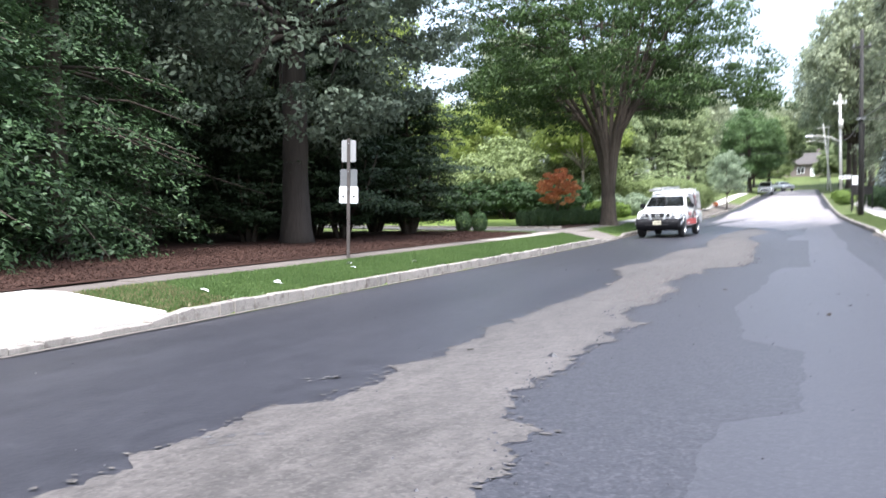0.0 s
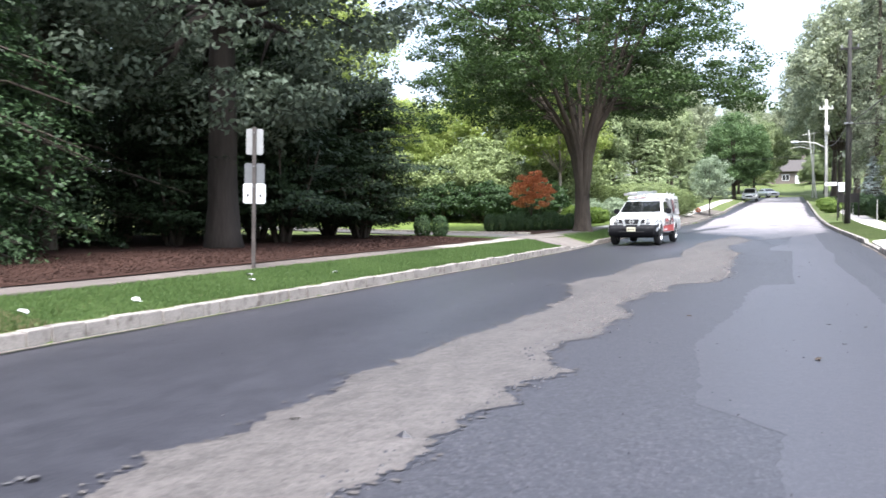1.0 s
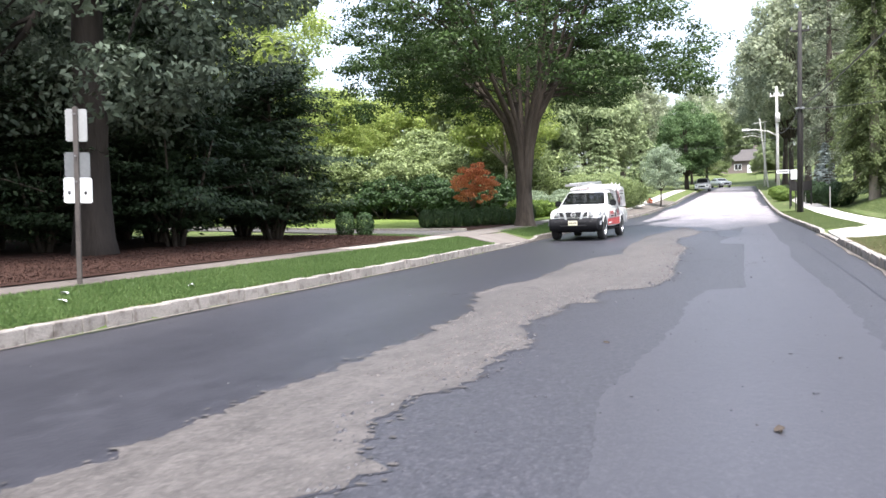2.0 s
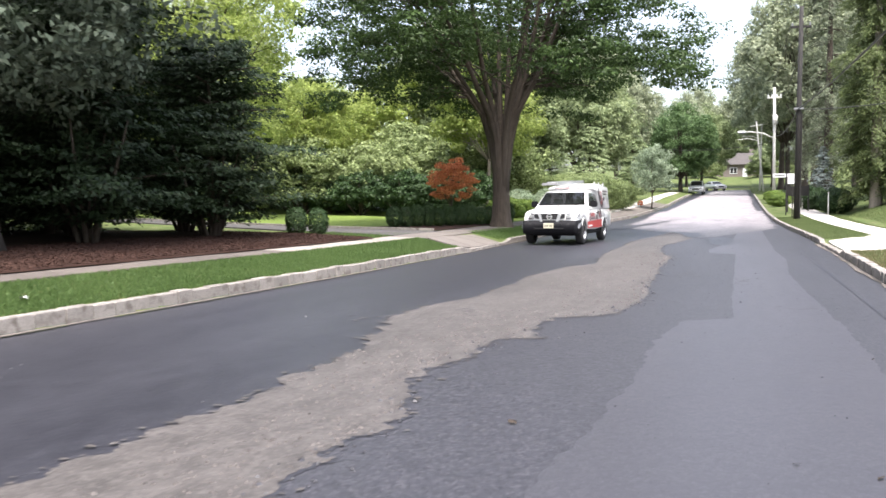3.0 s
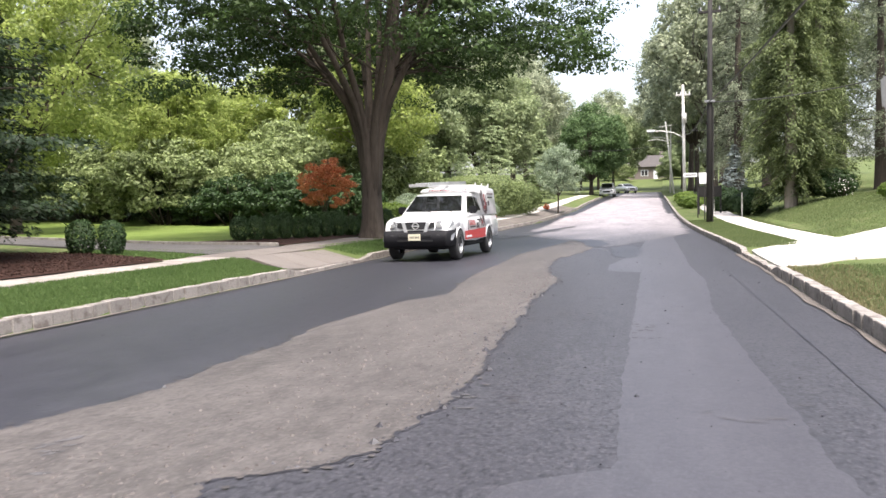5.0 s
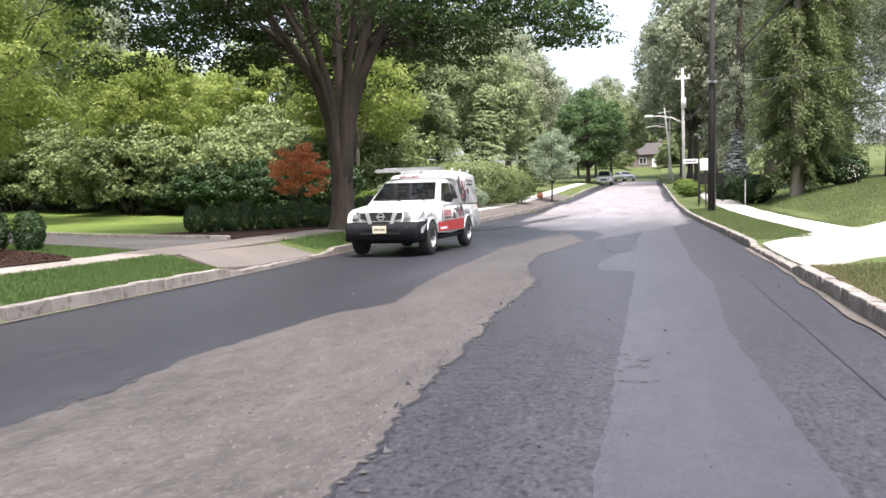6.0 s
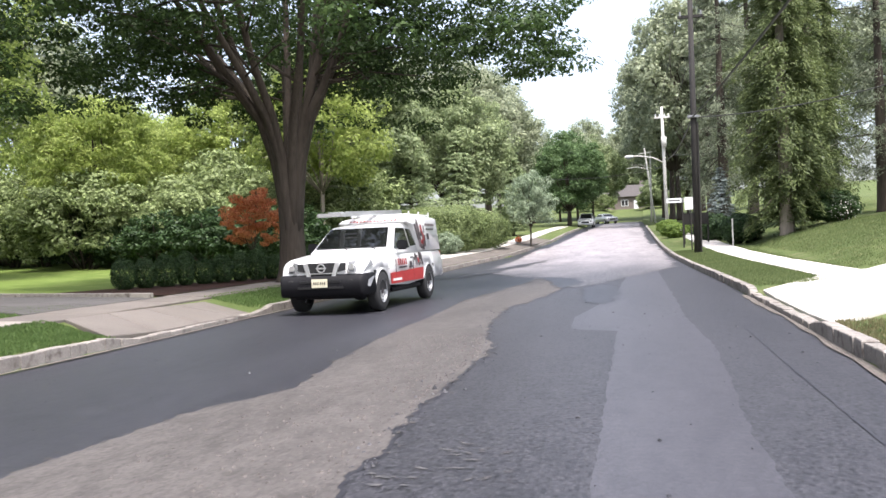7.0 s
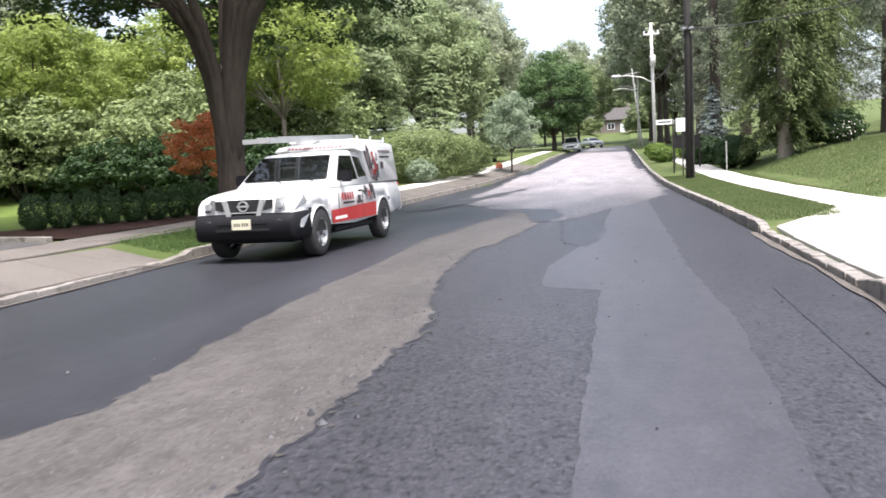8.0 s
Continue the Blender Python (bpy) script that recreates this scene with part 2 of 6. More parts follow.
M = {
    "new_asphalt": asphalt("new_asphalt", (0.021, 0.021, 0.027), (0.041, 0.041, 0.050), (0.014, 0.014, 0.018), (0.056, 0.056, 0.066), 70, 0.45, 0.10, 0.3),
    "worn_asphalt": asphalt("worn_asphalt", (0.029, 0.029, 0.035), (0.050, 0.049, 0.057), (0.009, 0.009, 0.011), (0.090, 0.087, 0.099), 56, 0.50, 0.18, 0.5, relief=0.01, pits=0.85, fade=(12, 19, (0.037, 0.0365, 0.044))),
    "pale_asphalt": asphalt("pale_asphalt", (0.043, 0.042, 0.051), (0.068, 0.066, 0.077), (0.028, 0.028, 0.033), (0.092, 0.089, 0.100), 66, 0.45, 0.14, 0.4, fade=(9, 22, (0.043, 0.042, 0.050))),
    "milled_asphalt": asphalt("milled_asphalt", (0.051, 0.046, 0.044), (0.108, 0.097, 0.092), (0.036, 0.032, 0.031), (0.140, 0.127, 0.120), 48, 0.6, 0.25, 0.42, relief=0.03, pits=0.45),
    # sky reflected at a flat angle, painted as paler colour up the road
    "sky_sheen_asphalt": asphalt("sky_sheen_asphalt", (0.175, 0.158, 0.164), (0.40, 0.362, 0.372), (0.13, 0.118, 0.124), (0.42, 0.385, 0.39), 20, 0.48, 0.4, 0.3, fade=(44, 64, (0.047, 0.046, 0.053))),
    "chip": mat("chip", (0.050, 0.043, 0.041), (0.118, 0.104, 0.098), 9, 40, 0.9, 0.3, con=0.2),
    "scrape": mat("scrape", (0.060, 0.057, 0.060), (0.105, 0.101, 0.104), 6, 60, 0.9, 0.4),
    "grass": mat("grass", (0.058, 0.088, 0.024), (0.105, 0.132, 0.044), 0.9, 70, 0.9, 0.8, mid=(0.140, 0.140, 0.068), midscale=1.7, spec=0.2, con=0.25),
    # close-mown grass, its colour also raised to stand for sunlight on it
    "lawn": mat("lawn", (0.092, 0.140, 0.026), (0.140, 0.190, 0.044), 0.5, 60, 0.9, 0.6, mid=(0.155, 0.195, 0.055), midscale=1.2, spec=0.2),
    # reddish bark, its colour darkened for the shade under the trees
    "mulch": mat("mulch", (0.024, 0.011, 0.008), (0.052, 0.025, 0.018), 1.4, 38, 0.95, 1.0, mid=(0.036, 0.019, 0.014), midscale=8, spec=0.2),
    "concrete": mat("concrete", (0.44, 0.41, 0.38), (0.56, 0.53, 0.49), 0.8, 40, 0.85, 0.25, rnd=0.07),
    # brown stain, with the shade beside the mulch bed put into the colour
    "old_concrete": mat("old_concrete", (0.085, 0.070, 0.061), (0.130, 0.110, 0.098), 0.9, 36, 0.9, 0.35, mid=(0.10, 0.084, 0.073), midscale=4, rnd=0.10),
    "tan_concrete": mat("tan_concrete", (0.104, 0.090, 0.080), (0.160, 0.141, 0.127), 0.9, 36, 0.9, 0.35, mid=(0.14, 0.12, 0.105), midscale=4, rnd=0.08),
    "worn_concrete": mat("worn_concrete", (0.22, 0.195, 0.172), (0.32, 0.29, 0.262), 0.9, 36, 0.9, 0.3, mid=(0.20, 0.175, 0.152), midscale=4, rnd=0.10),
    # shreds darkened to match the shaded mulch colour
    "mulch_chip": leafmat("mulch_chip", (0.022, 0.010, 0.007), (0.062, 0.030, 0.021), 0.05, 0.9),
    "drive_asphalt": mat("drive_asphalt", (0.055, 0.051, 0.050), (0.090, 0.083, 0.081), 0.9, 40, 0.85, 0.4, rnd=0.04),
    "kerbstone": mat("kerbstone", (0.17, 0.152, 0.138), (0.30, 0.275, 0.25), 1.6, 45, 0.9, 0.35, mid=(0.12, 0.10, 0.088), midscale=7, rnd=0.14),
    "dirt": mat("dirt", (0.075, 0.066, 0.058), (0.14, 0.122, 0.107), 1.2, 26, 0.95, 0.8),
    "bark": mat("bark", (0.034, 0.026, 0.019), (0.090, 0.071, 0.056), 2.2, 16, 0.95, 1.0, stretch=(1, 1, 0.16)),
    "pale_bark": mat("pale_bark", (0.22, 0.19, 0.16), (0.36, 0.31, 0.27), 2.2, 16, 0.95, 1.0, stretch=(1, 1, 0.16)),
    # bark again, with the shade under the oak's crown put into the colour
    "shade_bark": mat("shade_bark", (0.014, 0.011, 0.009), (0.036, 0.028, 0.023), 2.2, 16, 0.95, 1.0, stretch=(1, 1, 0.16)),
    "dark_pole": mat("dark_pole", (0.012, 0.011, 0.010), (0.028, 0.025, 0.023), 3, 25, 0.85, 0.4),
    "pale_pole": mat("pale_pole", (0.52, 0.50, 0.47), (0.66, 0.64, 0.60), 2, 25, 0.8, 0.3),
    "steel": plain("steel", (0.30, 0.30, 0.31), 0.5, 0.8),
    "rust_steel": mat("rust_steel", (0.045, 0.037, 0.034), (0.080, 0.068, 0.062), 5, 40, 0.75, 0.2),
    "sign_back": mat("sign_back", (0.12, 0.125, 0.13), (0.17, 0.175, 0.18), 3, 30, 0.5, 0.05, metal=0.2),
    "sign_pale": mat("sign_pale", (0.25, 0.25, 0.25), (0.33, 0.33, 0.33), 3, 30, 0.5, 0.05),
    "sign_white": mat("sign_white", (0.70, 0.71, 0.72), (0.80, 0.81, 0.82), 4, 30, 0.5, 0.05),
    "black": plain("black", (0.012, 0.012, 0.013), 0.5),
    "ink_red": plain("ink_red", (0.33, 0.025, 0.028), 0.5),
    "leaf_zelkova": leafmat("leaf_zelkova", (0.016, 0.036, 0.010), (0.068, 0.116, 0.030), 0.36),
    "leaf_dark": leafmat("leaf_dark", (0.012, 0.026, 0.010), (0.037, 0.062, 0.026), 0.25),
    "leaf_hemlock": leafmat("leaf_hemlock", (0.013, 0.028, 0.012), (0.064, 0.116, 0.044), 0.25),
    "leaf_fir": leafmat("leaf_fir", (0.072, 0.092, 0.060), (0.225, 0.255, 0.165), 0.32),
    "bloom_orange": leafmat("bloom_orange", (0.55, 0.12, 0.04), (0.80, 0.24, 0.08), 0.3),
    "leaf_oak": leafmat("leaf_oak", (0.054, 0.076, 0.050), (0.135, 0.168, 0.118), 0.32),
    "leaf_bright": leafmat("leaf_bright", (0.08, 0.14, 0.028), (0.24, 0.33, 0.075), 0.5),
    "leaf_yellow": leafmat("leaf_yellow", (0.17, 0.235, 0.055), (0.46, 0.53, 0.17), 0.68),
    "leaf_mid": leafmat("leaf_mid", (0.125, 0.170, 0.080), (0.355, 0.415, 0.215), 0.48),
    "leaf_pale": leafmat("leaf_pale", (0.15, 0.205, 0.095), (0.40, 0.47, 0.26), 0.5),
    "leaf_hedge": leafmat("leaf_hedge", (0.055, 0.088, 0.030), (0.27, 0.33, 0.135), 0.42),
    "leaf_shrub": leafmat("leaf_shrub", (0.05, 0.08, 0.024), (0.36, 0.43, 0.19), 0.42),
    "leaf_box": leafmat("leaf_box", (0.020, 0.045, 0.016), (0.058, 0.105, 0.034), 0.30),
    "leaf_red": leafmat("leaf_red", (0.40, 0.10, 0.045), (0.78, 0.36, 0.17), 0.5),
    "leaf_spruce": leafmat("leaf_spruce", (0.062, 0.088, 0.034), (0.180, 0.222, 0.084), 0.38),
    "leaf_grey": leafmat("leaf_grey", (0.15, 0.205, 0.13), (0.37, 0.445, 0.305), 0.45),
    "leaf_blue": leafmat("leaf_blue", (0.14, 0.175, 0.165), (0.27, 0.31, 0.3), 0.2),
    "leaf_deep": leafmat("leaf_deep", (0.050, 0.094, 0.038), (0.155, 0.24, 0.095), 0.42),
    # distance haze painted in: leaves paled and greyed
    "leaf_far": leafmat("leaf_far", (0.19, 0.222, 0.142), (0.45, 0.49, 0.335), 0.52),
    "bloom": leafmat("bloom", (0.65, 0.62, 0.55), (0.85, 0.83, 0.78), 0.3),
    "blade": leafmat("blade", (0.062, 0.115, 0.030), (0.138, 0.208, 0.068), 0.4),
    "blade_dry": leafmat("blade_dry", (0.092, 0.132, 0.046), (0.195, 0.235, 0.100), 0.4),
    "blade_straw": leafmat("blade_straw", (0.15, 0.135, 0.065), (0.27, 0.245, 0.13), 0.4),
    "dead_leaf": mat("dead_leaf", (0.020, 0.014, 0.010), (0.05, 0.035, 0.024), 8, 60, 0.8, 0.2),
    "white_paint": plain("white_paint", (0.84, 0.84, 0.84), 0.28, 0.0, 0.0, 0.6),
    "red_film": mat("red_film", (0.36, 0.020, 0.022), (0.44, 0.030, 0.030), 3, 30, 0.35, 0.0),
    "dark_plastic": mat("dark_plastic", (0.006, 0.006, 0.008), (0.011, 0.011, 0.013), 4, 60, 0.65, 0.1, spec=0.2),
    "tyre": mat("tyre", (0.016, 0.016, 0.017), (0.030, 0.030, 0.031), 6, 60, 0.85, 0.3),
    "alloy": plain("alloy", (0.55, 0.56, 0.58), 0.35, 0.9),
    "chrome": plain("chrome", (0.78, 0.79, 0.80), 0.28, 0.75),
    "glass": plain("glass", (0.30, 0.32, 0.32), 0.02, 0.0, 1.0),
    "lamp_glass": plain("lamp_glass", (0.16, 0.165, 0.17), 0.35, 0.2),
    "lining": plain("lining", (0.010, 0.010, 0.011), 0.6),
    "plate": mat("plate", (0.52, 0.49, 0.36), (0.62, 0.59, 0.46), 8, 30, 0.5, 0.0),
    "grey_ink": plain("grey_ink", (0.045, 0.036, 0.040), 0.5),
    "pale_ink": plain("pale_ink", (0.19, 0.155, 0.165), 0.5),
    "aluminium": mat("aluminium", (0.55, 0.56, 0.57), (0.70, 0.71, 0.72), 6, 50, 0.4, 0.05, metal=0.7),
    "brick_wall": mat("brick_wall", (0.13, 0.105, 0.095), (0.19, 0.16, 0.145), 2, 20, 0.9, 0.3),
    "roof_tile": mat("roof_tile", (0.055, 0.05, 0.048), (0.09, 0.08, 0.076), 2, 20, 0.9, 0.3),
    "cable": plain("cable", (0.03, 0.03, 0.03), 0.6),
}


# ---- geometry helpers ----
def mesh_of(name, verts, faces, material, smooth=False):
    me = bpy.data.meshes.new(name)
    me.from_pydata([tuple(v) for v in verts], [], faces)
    me.materials.append(material)
    if smooth:
        me.polygons.foreach_set("use_smooth", [True] * len(me.polygons))
    me.update()
    return me


def part(name, bm, material, parent, label="", smooth=False):
    """Links a bmesh as one mesh object under a thing or a part."""
    me = bpy.data.meshes.new(name)
    bm.normal_update()
    bm.to_mesh(me)
    bm.free()
    me.materials.append(material)
    if smooth:
        me.polygons.foreach_set("use_smooth", [True] * len(me.polygons))
    ob = new(name, me)
    ob.parent = parent
    return tagged(ob, label)


def box(bm, x0, y0, z0, x1, y1, z1, bevel=0.0, seg=2):
    r = bmesh.ops.create_cube(bm, size=1.0)
    vs = r["verts"]
    for v in vs:
        v.co = Vector(((x0 + x1) / 2 + v.co.x * (x1 - x0), (y0 + y1) / 2 + v.co.y * (y1 - y0), (z0 + z1) / 2 + v.co.z * (z1 - z0)))
    if bevel:
        es = list({e for v in vs for e in v.link_edges})
        bmesh.ops.bevel(bm, geom=es, offset=bevel, segments=seg, affect="EDGES")
    return bm


def tube(bm, pts, radii, sides=8, cap=True, rough=0.0):
    """A tapering tube along points."""
    rings = []
    pts = [Vector(p) for p in pts]
    for i, p in enumerate(pts):
        d = (pts[min(i + 1, len(pts) - 1)] - pts[max(i - 1, 0)]).normalized()
        a = d.cross(Vector((0.31, 0.95, 0.1))).normalized()
        b = d.cross(a)
        rings.append([bm.verts.new(p + (a * math.cos(k * math.tau / sides) + b * math.sin(k * math.tau / sides)) * radii[i] * (1 + rough * noise.noise((k * 2.3, p.z * 0.8, radii[0] * 9)))) for k in range(sides)])
    for r0, r1 in zip(rings, rings[1:]):
        for k in range(sides):
            bm.faces.new((r0[k], r0[(k + 1) % sides], r1[(k + 1) % sides], r1[k]))
    if cap:
        bm.faces.new(rings[0][::-1])
        bm.faces.new(rings[-1])
    return bm


def np_mesh(name, verts, quads, material):
    """A mesh from big numpy arrays of corners and four-sided faces."""
    me = bpy.data.meshes.new(name)
    nf = len(quads)
    me.vertices.add(len(verts))
    me.vertices.foreach_set("co", np.ascontiguousarray(verts, dtype=np.float32).ravel())
    me.loops.add(nf * 4)
    me.loops.foreach_set("vertex_index", np.ascontiguousarray(quads, dtype=np.int32).ravel())
    me.polygons.add(nf)
    me.polygons.foreach_set("loop_start", np.arange(0, nf * 4, 4, dtype=np.int32))
    me.materials.append(material)
    me.update(calc_edges=True)
    return me


# ---- the lie of the land ----
def ramp(x, a, b):
    s = np.clip((x - a) / (b - a), 0, 1)
    return s * s * (3 - 2 * s)


def zr(y):
    return np.interp(y, (-100, 40, 48, 55, 62, 70, 80, 91, 120, 151, 220), (0, 0, 0.07, 0.2, 0.42, 0.7, 1.1, 1.55, 2.5, 3.4, 4.4))


def xl(y):
    return np.interp(y, (-100, 22, 30, 34, 45, 55, 62, 78, 100, 151), (-6.95, -6.95, -7.15, -7.4, -8.0, -7.8, -6.95, -6.5, -6.9, -7.6))


def xr(y):
    return np.interp(y, (-100, 30, 40, 48, 56, 64, 75, 90, 102, 151), (1.9, 1.9, 1.8, 1.45, 1.05, 0.75, 0.5, 0.2, 0.0, -0.6))


def apron(y):
    """How far the kerb is let down for the driveways on the left."""
    y = np.asarray(y, float)
    return np.maximum(1 - ramp(y, 7.2, 7.9), ramp(y, 28.7, 29.4) * (1 - ramp(y, 33.9, 34.5)))


def apron_r(y):
    y = np.asarray(y, float)
    return ramp(y, 29.2, 29.8) * (1 - ramp(y, 35.2, 35.7))


def gz(x, y):
    """Height of the ground beside and under the road."""
    x, y = np.asarray(x, float), np.asarray(y, float)
    dl, dr = xl(y) - x, x - xr(y)
    left = (0.16 - 0.10 * apron(y) * (1 - ramp(dl, 0.2, 1.3))) + 0.21 * ramp(dl, 0.1, 1.7) + 0.012 * np.clip(dl - 2.6, 0, 40)
    right = (0.14 - 0.09 * apron_r(y) * (1 - ramp(dr, 0.2, 1.4))) + 0.05 * ramp(dr, 0.1, 1.5)
    hill = (1.45 * (1 - np.exp(-np.clip(x - 4.9, 0, 99) / 3.4)) + 0.02 * np.clip(x - 10, 0, 60)) * ramp(y, 37.5, 47)
    far = 6.0 * ramp(y, 158, 260)
    return zr(y) + far + np.where(dl > 0, left, np.where(dr > 0, right + hill, -0.07))


def sheet(name, rows, cols, fx, fz, material):
    """A sheet over rows y and columns; fx(y, c) gives x, fz(x, y) the height."""
    Y, C = np.meshgrid(rows, cols, indexing="ij")
    X = fx(Y, C)
    V = np.stack([X, Y, fz(X, Y)], -1).reshape(-1, 3)
    nr, nc = len(rows), len(cols)
    i = (np.arange(nr - 1)[:, None] * nc + np.arange(nc - 1)[None, :]).ravel()
    me = np_mesh(name, V, np.stack([i, i + 1, i + nc + 1, i + nc], -1), material)
    me.polygons.foreach_set("use_smooth", [True] * len(me.polygons))
    return new(name, me)


rows_near = np.concatenate([np.arange(-30, 75, 0.5), np.arange(75, 170, 2.5), np.arange(170, 300, 10), (320, 400, 600, 1000, 2000)])
gl = np.array([-2000, -700, -250, -120, -80, -60, -45, -35, -28, -22, -18, -15, -12, -10, -8, -6.5, -5, -4, -3.2, -2.6, -2.2, -1.9, -1.7, -1.4, -1.1, -0.8, -0.5, -0.3, -0.15, -0.1, 0.05])
g_cols = np.arange(len(gl) * 2)


def ground_x(Y, C):
    c = C.astype(int)
    left = xl(Y) + gl[np.minimum(c, len(gl) - 1)]
    right = xr(Y) - gl[np.clip(2 * len(gl) - 1 - c, 0, len(gl) - 1)]
    return np.where(c < len(gl), left, right)


ground = tagged(sheet("ground", rows_near, g_cols, ground_x, gz, M["grass"]), "mown green lawn and verge with dry patches", "ground", kind="structure")

road_rows = np.concatenate([np.arange(-30, 60, 0.5), np.arange(60, 158, 2.0)])
road = tagged(sheet("road", road_rows, np.linspace(0, 1, 9), lambda Y, C: xl(Y) + C * (xr(Y) - xl(Y)), lambda X, Y: zr(Y), M["new_asphalt"]),
              "dark freshly laid asphalt street with worn patches", "road", kind="structure")
cross = tagged(sheet("road_cross", np.linspace(148, 156, 5), np.linspace(-70, 70, 29), lambda Y, C: C, lambda X, Y: zr(Y) + 0.36, M["worn_asphalt"]), "grey asphalt cross street at the far end", "road", kind="structure")


def wob(y, s, seed):
    return np.array([noise.noise((v * s, seed, 0.3)) for v in np.ravel(y)]).reshape(np.shape(y))


def ragged(ys, jag, seed):
    """Sideways play of a torn asphalt edge: slow drift, teeth and crumbs."""
    teeth = np.abs(wob(ys, 2.3, seed + 2)) * 1.6 - 0.35 + 0.8 * np.sign(wob(ys, 1.4, seed + 7)) * np.abs(wob(ys, 1.4, seed + 7)) ** 0.4 * 0.5
    jag = jag * np.interp(ys, (-30, 16, 19, 30, 47), (1, 1, 0.5, 0.6, 0.9))
    return jag * (0.45 * wob(ys, 0.7, seed) + 0.75 * teeth + 0.75 * wob(ys, 6.0, seed + 3) + 0.6 * np.abs(wob(ys, 13.0, seed + 4)) + 0.3 * wob(ys, 29.0, seed + 5))


def patch(name, y0, y1, lx, rx, material, dz, label, jag=0.10, step=0.07):
    """A ragged-edged asphalt patch lying on the road: lx and rx are (y, x) tables of its edges."""
    ys = np.arange(y0, y1, step)
    ya, xa = zip(*lx)
    yb, xb = zip(*rx)
    L = np.interp(ys, ya, xa) + ragged(ys, jag, 1.7)
    R = np.interp(ys, yb, xb) + ragged(ys, jag, 5.3)
    R = np.maximum(R, L + 0.02)
    cols = np.linspace(0, 1, 5)
    Y, C = np.meshgrid(ys, cols, indexing="ij")
    X = L[:, None] * (1 - C) + R[:, None] * C
    V = np.stack([X, Y, zr(Y) + dz], -1).reshape(-1, 3)
    i = (np.arange(len(ys) - 1)[:, None] * 5 + np.arange(4)[None, :]).ravel()
    ob = new(name, np_mesh(name, V, np.stack([i, i + 1, i + 6, i + 5], -1), material))
    return tagged(ob, label, "road patch", kind="structure")


patch("road_worn", -30, 150, ((-30, -2.6), (20, -2.6), (60, -2.8), (150, -3.2)), ((-30, 1.88), (30, 1.86), (40, 1.76), (48, 1.42), (56, 1.02), (64, 0.72), (75, 0.47), (90, 0.17), (102, -0.03), (150, -0.6)),
      M["worn_asphalt"], 0.004, "worn dark grey asphalt lane", jag=0.015)
patch("road_pale", -30, 80, ((-30, -0.55), (5, -0.55), (5.4, -0.15), (7.6, -0.15), (8.2, -0.65), (10.8, -1.0), (14, -0.8), (16.1, -0.85), (17.5, -0.7), (17.8, -0.22), (22, -0.3), (28.6, -0.4), (30, -0.42), (30.3, -1.05), (32, -1.15), (34, -0.95), (37, -0.72), (48, -0.6), (80, -1.0)),
      ((-30, 0.85), (16, 0.9), (19, 0.8), (24, 0.58), (28, 0.68), (32, 0.52), (39, 0.45), (48, 0.3), (80, -0.2)), M["pale_asphalt"], 0.006, "paler grey patched asphalt strip", jag=0.05)
MILL = ((-30, -1.7), (3.4, -1.45), (4.5, -1.54), (4.7, -1.76), (5.3, -1.92), (7.3, -1.93), (7.8, -1.79), (8.1, -1.97), (9.0, -1.74), (9.25, -2.1), (10.3, -2.26), (11.0, -2.02), (12.6, -2.0), (12.9, -1.98), (13.3, -2.3), (14.8, -2.35), (14.9, -2.24), (15.7, -2.3), (15.8, -1.96), (16.6, -2.14), (17.3, -2.1), (17.6, -1.7), (18.1, -1.42), (20.1, -1.37), (21.7, -1.53), (24.3, -1.70), (26.3, -1.78), (27.9, -1.76), (30.8, -2.3), (34.4, -2.6), (35.2, -2.4), (39.2, -2.08), (43, -2.36), (45, -2.8), (47, -2.88))
MILL_LEFT = ((-30, -3.3), (3.7, -3.28), (4.5, -3.26), (4.75, -3.06), (5.7, -3.14), (6.0, -3.28), (6.2, -3.14), (7.3, -3.14), (9.4, -3.24), (11, -3.2), (12.8, -3.15), (13.8, -3.18), (14.8, -3.27), (15.8, -3.55), (16.7, -3.84), (18.1, -3.86), (18.9, -3.58), (21.2, -3.6), (22.3, -3.72), (24.5, -3.6), (25, -3.5), (25.8, -3.12), (26.4, -3.2), (27.4, -3.38), (30.4, -3.63), (32.5, -3.67), (36.7, -3.89), (42, -3.5), (45, -3.3), (47, -2.9))
patch("road_milled", -30, 47, MILL_LEFT,
      MILL,
      M["milled_asphalt"], 0.009, "rough brown-grey milled asphalt strip with ragged edges", jag=0.14, step=0.035)
# these two sheets carry the painted sky sheen of the distant road
patch("road_sheen_mid", 40, 70, ((40, -2.0), (43, -2.6), (46, -4.2), (50, -6.2), (70, -6.2)), ((40, -1.9), (42, -1.1), (46, 0.1), (50, 0.9), (70, 0.4)), M["sky_sheen_asphalt"], 0.0105, "asphalt before the rise, paling with painted sky reflection", jag=0.35, step=0.1)
patch("road_sheen_far", 47.5, 147, ((47.5, -3.0), (50, -3.9), (54, -4.6), (60, -6.3), (66, -6.0), (90, -5.7), (147, -5.6)), ((47.5, -2.9), (50, -2.6), (54, -1.7), (60, -0.2), (66, 0.15), (90, -0.3), (147, -1.2)), M["sky_sheen_asphalt"], 0.012, "asphalt on the rise painted pale with sky reflection", jag=0.3, step=0.12)
patch("road_patch", 34.4, 40.6, ((34.4, -0.85), (35.2, -1.2), (37, -1.4), (39.6, -1.6), (40.6, -1.2)), ((34.4, -0.8), (35.2, -0.72), (38, -0.63), (39.8, -0.74), (40.6, -1.1)), M["new_asphalt"], 0.0100, "dark mended patch in the worn lane", jag=0.16, step=0.05)
